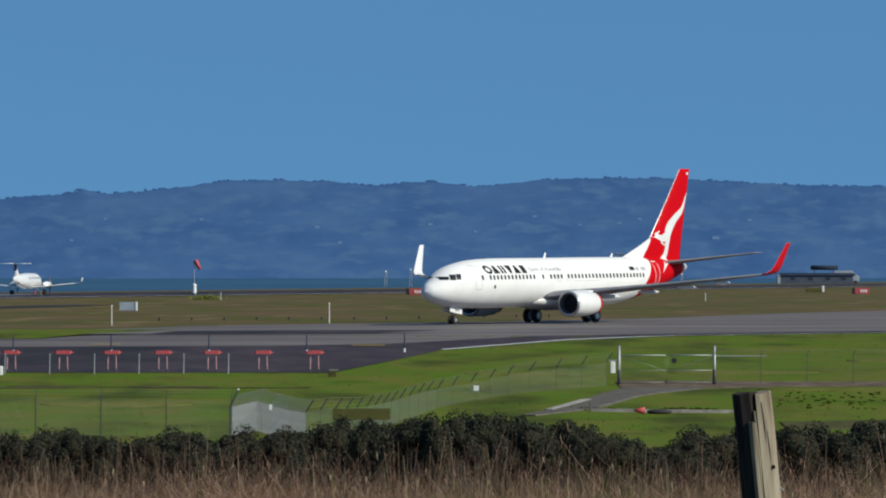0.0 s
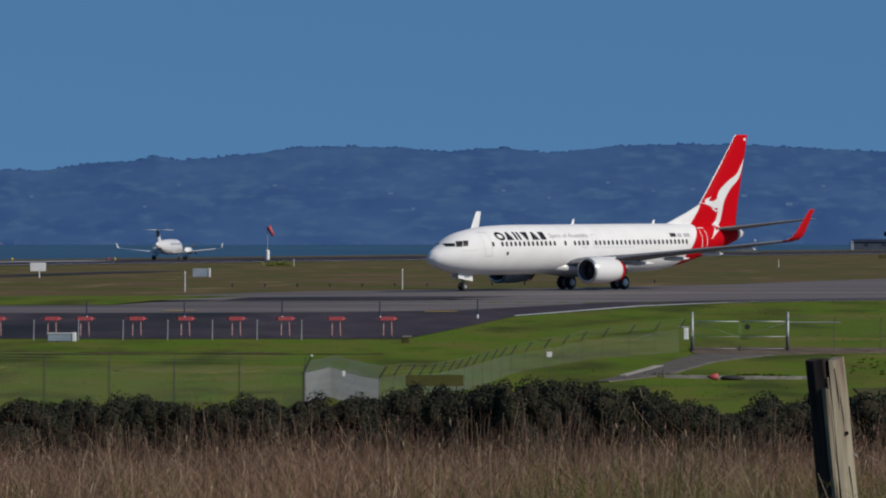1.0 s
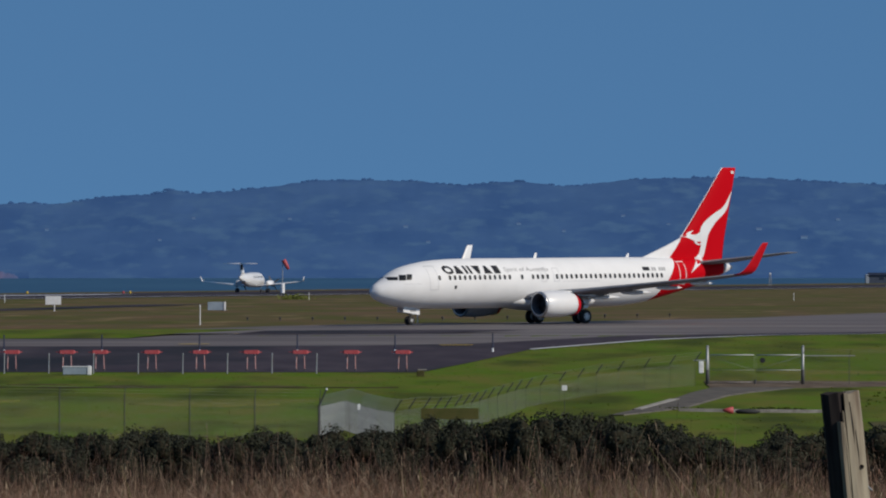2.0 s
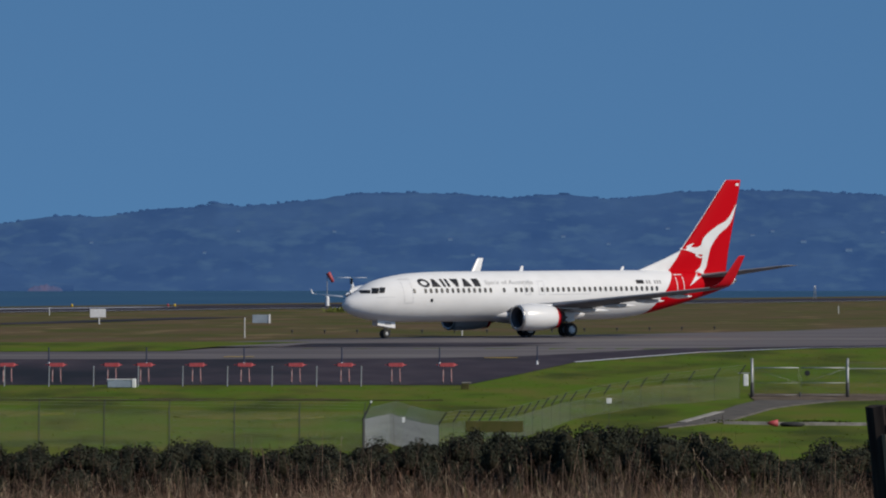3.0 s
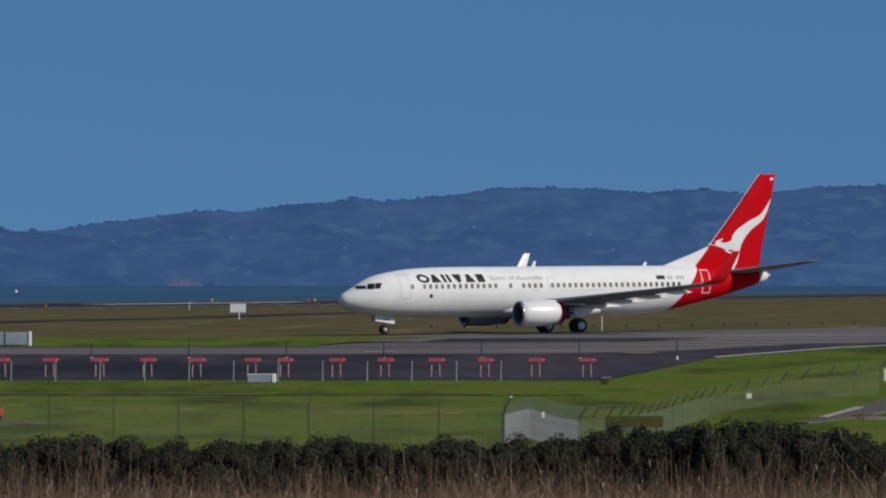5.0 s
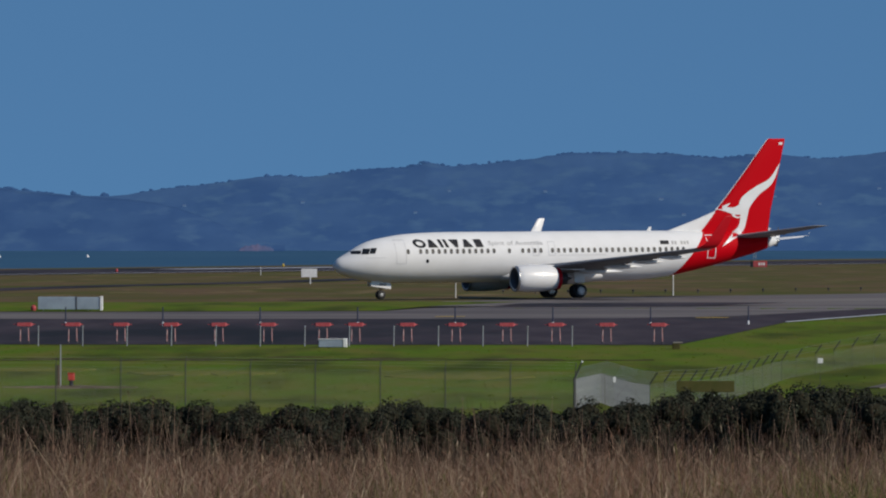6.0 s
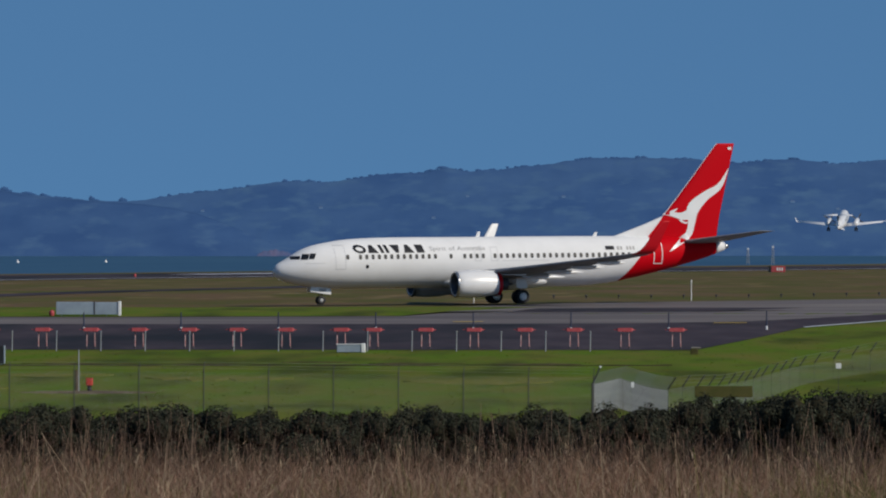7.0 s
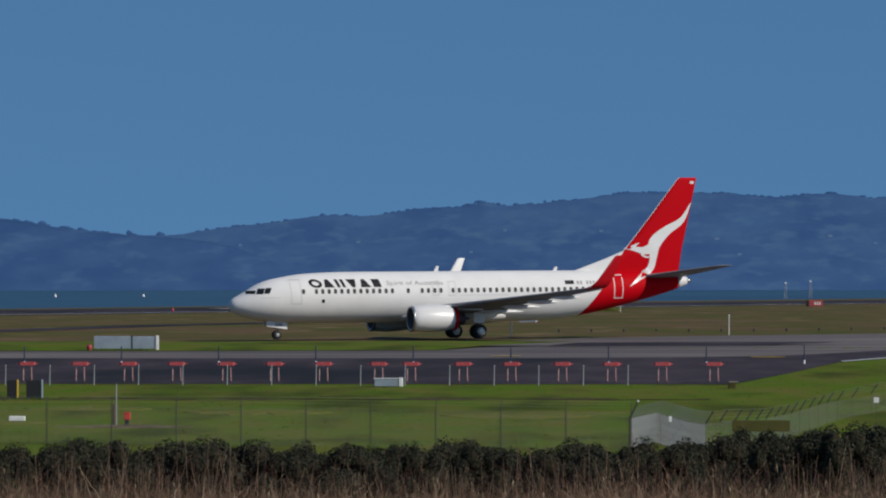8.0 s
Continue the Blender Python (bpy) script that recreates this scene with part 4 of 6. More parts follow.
def blades(count, seed, y0, y1, tall, wide, mat, name, label, heads=0.3, clump=0.6, lo=-0.125, hi=0.09, lean=0.75):
    """Dry stalks with a bend and, on some, a feathery head, as one field."""
    rnd = random.Random(seed)
    verts, faces = [], []
    made = 0
    while made < count:
        y = y0 + (y1 - y0) * (rnd.random() ** 0.8)
        x = rnd.uniform(lo, hi) * y
        if noise.noise((x * 0.9, y * 0.35, seed)) < rnd.uniform(-1, 1) * clump - 0.15:
            continue
        made += 1
        h = tall * rnd.uniform(0.3, 1.0) * (0.86 + 0.34 * noise.noise((x * 0.5, y * 0.2, 7)) + 0.34 * noise.noise((x * 1.6, y * 0.5, 3)))
        if rnd.random() < 0.06:
            h *= 1.3
        a = rnd.uniform(0, 6.283)
        bend = h * abs(rnd.gauss(0, lean))
        tw = rnd.uniform(-0.9, 0.9)
        droop = 0.0
        if rnd.random() < 0.45 * lean:
            bend, droop = h * rnd.uniform(0.4, 1.0), rnd.uniform(0.2, 0.55)
        w = wide * rnd.uniform(0.5, 1.2)
        z0 = land_z(x, y) - 0.03
        base = len(verts)
        for k in range(4):
            f = k / 3
            cx, cy = x + math.cos(a) * bend * f * f, y + math.sin(a) * bend * f * f
            ww = w * (1 - 0.75 * f)
            verts.append((cx - ww * math.cos(tw), cy - ww * math.sin(tw), z0 + h * f * (1 - droop * f * f)))
            verts.append((cx + ww * math.cos(tw), cy + ww * math.sin(tw), z0 + h * f * (1 - droop * f * f)))
        for k in range(3):
            b = base + 2 * k
            faces.append((b, b + 1, b + 3, b + 2))
        if rnd.random() < heads:
            cx, cy = x + math.cos(a) * bend, y + math.sin(a) * bend
            b = len(verts)
            L, ww = rnd.uniform(0.02, 0.06), rnd.uniform(0.002, 0.0045)
            z1 = z0 + h * (1 - droop)
            ex, ey = math.cos(a) * L * 0.35, math.sin(a) * L * 0.35
            verts += [(cx, cy, z1 - 0.02), (cx - ww + ex * 0.5, cy, z1 + L * 0.5), (cx + ww + ex * 0.5, cy, z1 + L * 0.5), (cx + ex, cy + ey, z1 + L)]
            faces.append((b, b + 2, b + 3, b + 1))
    me = bpy.data.meshes.new(name)
    me.from_pydata(verts, [], faces)
    me.materials.append(mat)
    return tagged(new(name, me), label, "grass", kind="stuff")


blades(150000, 11, 27, 86, 0.67, 0.0014, STRAW, "dry_grass", "dense dry brown grass", 0.03, 0.55)
blades(14000, 17, 27, 84, 0.76, 0.0019, STRAW_PALE, "pale_grass_stalks", "pale straw stalks with small seed heads", 0.06, 0.9)
blades(15000, 19, 58, 89, 1.12, 0.0026, WEED, "brown_weeds", "tall reddish-brown weed stems before the hedge", 0.08, 0.9)
blades(150, 37, 28, 60, 0.62, 0.0042, STRAW_PALE, "fallen_stalks", "broken pale stalks lying across the dry grass", 0.0, 0.9, lean=2.2)
blades(4600, 23, 79, 86, 1.30, 0.0056, STEM, "hedge_weeds", "tall brown weed stems standing against the hedge", 0.25, 0.9, lean=0.16)
blades(6500, 13, 31, 42, 0.64, 0.0022, STRAW_GREEN, "green_grass_blades", "short green blades between dry grass stalks", 0.0, 0.9)
blades(5200, 29, 29, 41, 0.66, 0.0022, STRAW_GREEN, "green_grass_by_post", "green grass growing round the timber post", 0.0, 0.8, 0.012, 0.09)

HEDGE_TOP = [(-1100, 738), (-567, 735), (0, 740), (150, 732), (400, 741), (700, 735), (830, 713), (1070, 704), (1180, 733), (1290, 757), (1380, 743), (1480, 726), (1750, 722)]


def bush_mesh(seed, leaves=17000):
    """Leaves, twigs and dark light-blocking cores of one bush of unit height, about 1.2 wide."""
    rnd = random.Random(seed)
    blobs = []
    for _ in range(54):
        a, b, h = rnd.uniform(-0.62, 0.62), rnd.uniform(-0.45, 0.45), rnd.random() ** 0.7
        blobs.append((a, b, 0.18 + 0.74 * h * (1 - 0.25 * a * a / 0.38), rnd.uniform(0.07, 0.16)))
    verts, faces = [], []
    for _ in range(leaves):
        bx, by, bz, br = rnd.choice(blobs)
        v = Vector((rnd.gauss(0, 1), rnd.gauss(0, 1), rnd.gauss(0, 1))).normalized() * br * (0.62 + 0.36 * rnd.random() ** 0.6)
        c = Vector((bx, by, bz)) + v
        c.z = max(0.03, min(c.z, 1.0 + 0.05 * rnd.random()))
        n = (v.normalized() + Vector((rnd.gauss(0, .5), rnd.gauss(0, .5), rnd.gauss(0.3, .5)))).normalized()
        t = n.orthogonal().normalized()
        t.rotate(Matrix.Rotation(rnd.uniform(0, 6.28), 3, n))
        s = n.cross(t)
        L, W = rnd.uniform(0.022, 0.042), rnd.uniform(0.014, 0.024)
        b = len(verts)
        verts += [c - t * L / 2, c + s * W / 2 + n * 0.004, c + t * L / 2, c - s * W / 2 + n * 0.004]
        faces.append((b, b + 1, b + 2, b + 3))
    me = bpy.data.meshes.new("leaves")
    me.from_pydata([tuple(v) for v in verts], [], faces)
    me.materials.append(LEAF)
    bm = bmesh.new()
    for bx, by, bz, br in blobs:
        rod(bm, (bx * 0.2, by * 0.2, 0), (bx * 0.8, by * 0.8, bz * 0.7), 0.016, 0.009, 5)
        for _ in range(3):
            rod(bm, (bx * 0.8, by * 0.8, bz * 0.7), (bx + rnd.uniform(-.6, .6) * br, by + rnd.uniform(-.6, .6) * br, bz + br * rnd.uniform(0.1, 1.0)), 0.006, 0.002, 4)
    tw = mesh_of("stem", bm, TWIG)
    # Dark solid cores added to block light and paint the shade between leaves.
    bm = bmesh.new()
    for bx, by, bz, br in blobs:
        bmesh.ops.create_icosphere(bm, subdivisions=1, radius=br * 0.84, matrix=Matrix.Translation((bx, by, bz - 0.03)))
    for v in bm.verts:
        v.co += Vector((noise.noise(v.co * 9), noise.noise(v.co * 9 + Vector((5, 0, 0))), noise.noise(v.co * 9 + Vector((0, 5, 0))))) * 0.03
    return me, tw, mesh_of("shade_core", bm, LEAF_CORE, True)


def hedge():
    rnd = random.Random(21)
    kinds = [bush_mesh(31 + k) for k in range(5)]
    u = -760
    k = 0
    while u < 1800:
        y = rnd.uniform(86, 94)
        top = 4.55 - (catmull(HEDGE_TOP, u)[0] - 445 + rnd.uniform(-9, 11)) * y / LENS
        p = at_bearing(u, y)
        h = (top - p.z) / 1.0
        wd = rnd.uniform(1.05, 1.7)
        b = thing("hedge_bush", "dense dark green hedge bush behind dry grass", "bush",
                  Matrix.Translation(p) @ Matrix.Rotation(rnd.uniform(0, 6.28), 4, "Z") @ Matrix.Diagonal((wd, wd, h, 1)), "bushes of the hedge")
        le, tw, core = kinds[k % 5]
        part("foliage", le, None, b)
        part("stem", tw, None, b)
        part("shade_core", core, None, b)
        u += rnd.uniform(36, 60)
        k += 1


hedge()


# ---- the airfield's edge: fence, gate, lights, signs ----
def link_mesh(length, height, wire=0.0011, pitch=0.085):
    """Chain-link wire for one bay: two families of slanting wires, thin three-sided rods."""
    verts, faces = [], []

    def wire_rod(x0, z0, x1, z1):
        b = len(verts)
        d = Vector((x1 - x0, 0, z1 - z0)).normalized()
        n = Vector((-d.z, 0, d.x))
        for px, pz in ((x0, z0), (x1, z1)):
            for q in (n * wire, Vector((0, wire, 0)) - n * wire * 0.5, Vector((0, -wire, 0)) - n * wire * 0.5):
                verts.append((px + q.x, q.y, pz + q.z))
        faces.extend([(b, b + 1, b + 4, b + 3), (b + 1, b + 2, b + 5, b + 4), (b + 2, b, b + 3, b + 5)])
    c = -height
    while c < length:
        a0, a1 = max(0.0, c), min(length, c + height)
        if a1 - a0 > 0.02:
            wire_rod(a0, a0 - c, a1, a1 - c)
            wire_rod(length - a0, a0 - c, length - a1, a1 - c)
        c += pitch
    me = bpy.data.meshes.new("chain_link")
    me.from_pydata(verts, [], faces)
    me.materials.append(GALV)
    return me


def post_mesh(height, r, arm, n=8, arm_r=None, mat=None):
    """A fence post with a slanting arm at its head; arm: where its tip stands from the post's head."""
    bm = bmesh.new()
    rod(bm, (0, 0, -0.2), (0, 0, height), r, n=n)
    if arm:
        rod(bm, (0, 0, height - 0.02), (arm[0], arm[1], height + arm[2]), arm_r or r * 0.75, n=6)
    lathe(bm, [(height, r * 1.25), (height + 0.05, r * 1.25), (height + 0.08, 0.01)], 8, "z")
    return mesh_of("post", bm, mat or POST_DARK)


def fence(name, label, spots, height, arm, r=0.035, wires=True, wire=0.0011, arm_r=None, mat=None):
    """A chain-link fence along spots (x, y, top); posts, bays and top wires."""
    f = thing(name, label, "fence", Matrix.Translation((spots[0][0], spots[0][1], land_z(*spots[0][:2]))))
    o = f.matrix_basis.translation
    cache = {}
    for i, (x, y, top) in enumerate(spots):
        key = "post"
        if key not in cache:
            cache[key] = post_mesh(height, r, arm, 8, arm_r, mat)
        p = part("post", cache[key], None, f)
        p.location = Vector((x, y, top - height)) - o
        if i + 1 < len(spots):
            x1, y1, t1 = spots[i + 1]
            L = math.hypot(x1 - x, y1 - y)
            k = round(L, 1)
            if k not in cache:
                cache[k] = link_mesh(L, height - 0.02, wire)
            b = part("chain_link", cache[k], None, f)
            b.matrix_basis = Matrix.Translation(Vector((x, y, top - height)) - o) @ Matrix.Rotation(math.atan2(y1 - y, x1 - x), 4, "Z")
            if wires:
                bm = bmesh.new()
                for w in range(3 if arm else 1):
                    q = Vector(arm) * (w + 1) / 3 if arm else Vector((0, 0, 0))
                    rod(bm, Vector((x, y, top)) - o + q, Vector((x1, y1, t1)) - o + q, 0.003, n=3)
                part("barbed_wire", bm, GALV, f)
    return f


def spread_line(points, gap):
    """Spots at even gaps along a broken line of (bearing, distance, level of the top)."""
    pts = [Vector(((u - 784) * y / LENS, y, 4.55 - (v - 445) * y / LENS)) for u, y, v in points]
    out, carry = [tuple(pts[0])], 0.0
    for a, b in zip(pts, pts[1:]):
        L = (b - a).xy.length
        d = gap - carry
        while d <= L:
            out.append(tuple(a.lerp(b, d / L)))
            d += gap
        carry = L - (d - gap)
    return out


left_spots = [((553 - 115.3 * k - 784) * (316 + 0.9 * k) / LENS, 316 + 0.9 * k, 4.55 - (681 - 1.6 * min(k, 6) - 445) * (316 + 0.9 * k) / LENS) for k in range(12)]
fence("boundary_fence", "tall chain-link airfield fence on steel posts with barbed wire", left_spots, 2.05, (0.04, 0, 0.42), 0.026)
fence("boundary_fence", "chain-link airfield fence seen along its length, dense with leaning arms", spread_line([(553, 316, 693), (598, 326, 683), (622, 320, 691), (652, 309, 699), (685, 301, 704)], 1.0), 1.75, (0.34, -0.1, 0.55), 0.006, True, 0.0031, 0.016, GALV)
fence("boundary_fence", "chain-link airfield fence with leaning barbed wire arms to the gate",
      spread_line([(685, 301, 702), (710, 305, 698), (742, 310, 697), (768, 316, 697), (795, 322, 692), (823, 330, 687), (848, 337, 679), (873, 343, 672), (900, 350, 664), (927, 356, 659), (1060, 372, 632), (1228, 386, 612)], 4.1), 2.0,
      (0.34, -0.1, 0.50), 0.010, True, 0.0006, 0.032)
corner = thing("corner_post", "stout dark steel fence corner post with leaning arm", "post", Matrix.Translation(at_bearing(551, 315)))
part("shaft", rod(bmesh.new(), (0, 0, -0.1), (0, 0, 1.55), 0.05, n=10), POST_DARK, corner)
part("arm", rod(bmesh.new(), (0, 0, 1.5), (0.36, -0.1, 2.3), 0.045, 0.035, 8), POST_DARK, corner, "leaning dark arm")
part("cap", rod(bmesh.new(), (0.36, -0.1, 2.28), (0.38, -0.1, 2.36), 0.05, n=8), SIGN_WHITE, corner, "pale arm tip")
fence("boundary_fence", "chain-link airfield fence beside the gate with pale top rail", [((u - 784) * 387 / LENS, 387, 4.55 - (603 - 445) * 387 / LENS) for u in (1408, 1490, 1572, 1654, 1736, 1818)], 1.75, (0.1, -0.2, 0.3), 0.018, True, 0.0008)


def gate():
    o = at_bearing(1239, 387)
    g = thing("gate", "double steel mesh gate, shut, across a gravel track", "gate", Matrix.Translation(o))
    W = (1408 - 1239) * 387 / LENS
    for x in (0, W):
        bm = rod(bmesh.new(), (x, 0, -0.2), (x, 0, 2.20), 0.075, n=12)
        lathe(bm, [(2.2, 0.085), (2.24, 0.085), (2.28, 0.02)], 12, "z", (x, 0, 0))
        p = part("gate_post", bm, GALV, g, "thick galvanised gate post", True)
        part("post_sleeve", lathe(bmesh.new(), [(-0.1, 0.10), (0.86, 0.10), (0.88, 0.08)], 12, "z", (x, 0, 0)), POST_DARK, p, "black lower sleeve", True)
    for k in range(2):
        x0, x1 = (0.12, W / 2 - 0.06) if k == 0 else (W / 2 + 0.06, W - 0.12)
        bm = bmesh.new()
        for z, r in ((0.18, 0.010), (0.86, 0.008 if k == 0 else 0.022), (1.72, 0.034)):
            rod(bm, (x0, 0, z), (x1, 0, z), r, n=8)
        for x in (x0, x1):
            rod(bm, (x, 0, 0.1), (x, 0, 1.72), 0.005, n=8)
        rod(bm, (x0, 0, 1.66 if k == 0 else 0.85), (x1, 0, 0.85 if k == 0 else 1.66), 0.006, n=6)
        leaf = part("gate_leaf", bm, GALV, g, "galvanised tube gate leaf", True)
        me = link_mesh(x1 - x0, 1.5)
        ln = part("chain_link", me, None, leaf)
        ln.location = (x0, 0, 0.18)
    bm = rod(bmesh.new(), (W / 2, -0.04, -0.05), (W / 2, -0.04, 0.32), 0.055, n=10)
    part("drop_bolt", bm, POST_DARK, g)
    bm = lathe(bmesh.new(), [(-0.1, 0.02), (-0.1, 0.14), (-0.07, 0.16), (0.03, 0.14), (0.03, 0.02)], 16, "y", (W / 2 + 0.42, 0, 1.42))
    part("disc", bm, SIGN_BLACK, g, "black round plate")
    bm = box(bmesh.new(), -0.5, -0.22, -0.1, 0.06, 0.68, 1.36, 0.03)
    part("control_box", bm, SIGN_WHITE, g, "white control box")
    bm = rod(bmesh.new(), (-0.8, 0, 1.42), (0, 0, 1.42), 0.03, n=8)
    part("side_rail", bm, GALV, g)
    bm = rod(bmesh.new(), (W, 0, 1.68), (W + 3.0, 0, 1.68), 0.028, n=8)
    part("side_rail", bm, GALV, g)


gate()


def board(name, u, v, y, w, h, mat, label, category, back=0.03, z=None, legs=(), edge=None, leg=(0.05, SIGN_WHITE)):
    """A plate or box standing at a bearing, its foot at level v; legs: heights of the legs under it."""
    x = (u - 784) * y / LENS
    foot = land_z(x, y) if z is None else z
    t = thing(name, label, category, Matrix.Translation((x, y, foot)))
    low = 4.55 - (v - 445) * y / LENS - foot
    low = max(0.0, low)
    bm = box(bmesh.new(), -w / 2, w / 2, -back, back, low, low + h, min(0.02, back * 0.4))
    part("panel", bm, mat, t)
    for dx in legs:
        part("leg", rod(bmesh.new(), (dx, 0, -0.1), (dx, 0.03, low + 0.05), leg[0], n=8), leg[1], t)
    if edge:
        part("end_plate", box(bmesh.new(), w / 2, w / 2 + 0.09 * h + 0.1, -back * 1.2, back * 1.2, low - 0.02, low + h + 0.03, 0.01), edge, t, "white end plate")
    return t


# approach lights in a row on their frames
def approach_light():
    t = thing("approach_light", "orange-red approach light bar on two thin legs", "airfield light", group="approach lights")
    bm = bmesh.new()
    loft(bm, [[(x, -d, 1.14 + h), (x, d, 1.14 + h), (x, d * 1.2, 1.14 - h), (x, -d * 1.2, 1.14 - h)]
              for x, d, h in ((-0.66, 0.02, 0.012), (-0.50, 0.05, 0.03), (-0.40, 0.13, 0.10), (0.42, 0.13, 0.115), (0.52, 0.05, 0.03), (0.66, 0.02, 0.012))])
    part("head", bm, ORANGE, t)
    for x in (-0.24, 0.27):
        leg = part("leg", rod(bmesh.new(), (x, 0, -0.1), (x * 0.9, 0, 1.06), 0.036, n=8), LEG_PINK, t, "faded pinkish leg")
        part("foot", rod(bmesh.new(), (x, 0, -0.05), (x, 0, 0.14), 0.05, n=8), POST_DARK, leg, "dark foot")
    for x in (-0.3, 0.0, 0.3):
        part("lamp", lathe(bmesh.new(), [(0.22, 0.02), (0.22, 0.075), (0.12, 0.08), (0.12, 0.02)], 10, "y", (x, 0, 1.15)), DARK, t)
    return t


first = approach_light()
spots = [699, 608, 518, 431, 341, 255, 163, 105, 7, -80, -165, -254, -340, -426, -520, -606]
first.matrix_basis = Matrix.Translation(at_bearing(spots[0], 402))
for u in spots[1:]:
    copy_thing(first, Matrix.Translation(at_bearing(u, 402)))

stake = thing("fence_stake", "short pale grey steel stake beside the asphalt", "stake", Matrix.Translation(at_bearing(547, 398)), "row of stakes")
part("shaft", rod(bmesh.new(), (0, 0, -0.1), (0.02, 0, 1.15), 0.035, 0.03, 8), GALV, stake)
part("cap", lathe(bmesh.new(), [(1.13, 0.05), (1.19, 0.05), (1.21, 0.01)], 8, "z", (0.02, 0, 0)), GALV, stake)
for k in range(1, 15):
    copy_thing(stake, Matrix.Translation(at_bearing(547 - 79 * k, 398)))

marker = thing("edge_marker", "thin dark blue marker post with white foot", "marker post", Matrix.Translation(at_bearing(859, 436)), "marker posts")
part("shaft", rod(bmesh.new(), (0, 0, 0.24), (0, 0, 1.22), 0.05, 0.04, 8), material("navy_marker_paint", (0.02, 0.03, 0.075), 0.5, second=(0.03, 0.035, 0.06), scale=4, amount=0.5), marker)
part("foot", rod(bmesh.new(), (0, 0, -0.1), (0, 0, 0.26), 0.075, 0.06, 8), SIGN_WHITE, marker, "white foot")
for k in range(1, 9):
    copy_thing(marker, Matrix.Translation(at_bearing(859 - 173 * k, 433)))


def field_box():
    t = thing("equipment_box", "low pale equipment box with white end on the grass", "equipment box", Matrix.Translation(at_bearing(123, 396.5)))
    part("body", box(bmesh.new(), -0.82, 0.6, -0.3, 0.3, 0, 0.46, 0.03), SIGN_BLUE, t)
    part("lid", box(bmesh.new(), -0.86, 0.62, -0.33, 0.33, 0.46, 0.5, 0.01), SIGN_WHITE, t, "white lid")
    part("end_plate", box(bmesh.new(), 0.62, 0.84, -0.33, 0.33, 0, 0.52, 0.02), SIGN_WHITE, t, "white end plate")


field_box()


def long_sign():
    y = 462
    t = thing("guidance_sign", "long grey-backed guidance sign with white end on grass", "airfield sign", Matrix.Translation(at_bearing(-345, y) + Vector((0, 0, 0.1))))
    part("cabinet", box(bmesh.new(), -2.15, 0.45, -0.15, 0.15, 0.05, 0.92, 0.02), SIGN_BLUE, t)
    part("cabinet", box(bmesh.new(), 0.5, 2.1, -0.15, 0.15, 0.05, 0.90, 0.02), SIGN_BLUE, t)
    part("end_plate", box(bmesh.new(), 2.1, 2.28, -0.2, 0.2, -0.02, 0.96, 0.015), SIGN_WHITE, t, "white end plate")
    part("divider", box(bmesh.new(), 0.44, 0.51, -0.18, 0.18, 0.02, 0.97, 0.01), POST_DARK, t)
    for x in (-1.8, -0.5, 1.3):
        part("leg", rod(bmesh.new(), (x, 0, -0.15), (x, 0, 0.1), 0.05, n=8), GALV, t)
    e = thing("edge_lamp", "small red elevated lamp beside the sign", "airfield light", Matrix.Translation(at_bearing(-409, y)))
    part("body", lathe(bmesh.new(), [(0, 0.16), (0.1, 0.16), (0.16, 0.2), (0.36, 0.19), (0.44, 0.1), (0.46, 0.02)], 14, "z"), ORANGE, e, smooth=True)


long_sign()

# signs and poles on the far field
board("white_sign", 81, 514, 674, 1.55, 0.85, SIGN_WHITE, "white rectangular sign on two legs in brown grass", "sign", legs=(0.12,))
board("equipment_cabinet", 369, 524, 690, 1.65, 0.85, SIGN_BLUE, "pale blue-grey cabinet with white end in brown grass", "cabinet", 0.3, edge=SIGN_WHITE)
board("fence_notice", 986, 666, 350, 0.27, 0.27, SIGN_WHITE, "small white notice on the fence", "notice", 0.02, legs=(0,), leg=(0.012, POST_DARK))
board("fence_notice", 622, 700, 306, 0.13, 0.25, SIGN_WHITE, "small white notice on the fence", "notice", 0.02, legs=(0,), leg=(0.008, GALV))
board("fence_screen", 783, 717, 305, 2.6, 0.5, SCREEN, "brown screen panel low on the fence", "screen", 0.03, legs=(-1.0, 1.0), leg=(0.02, POST_DARK))
def white_pole(u, y, h, label="thin white marker pole in the brown grass"):
    t = thing("marker_pole", label, "pole", Matrix.Translation(at_bearing(u, y)))
    part("shaft", rod(bmesh.new(), (0, 0, -0.1), (0, 0, h), 0.04, 0.035, 8), SIGN_WHITE, t)
    part("cap", lathe(bmesh.new(), [(h - 0.05, 0.055), (h + 0.06, 0.055), (h + 0.1, 0.02)], 8, "z"), SIGN_WHITE, t)


white_pole(341, 546, 1.55)
white_pole(726, 560, 1.6)
white_pole(534, 905, 0.9)
white_pole(-5, 835, 0.9)
white_pole(1392, 880, 0.9)


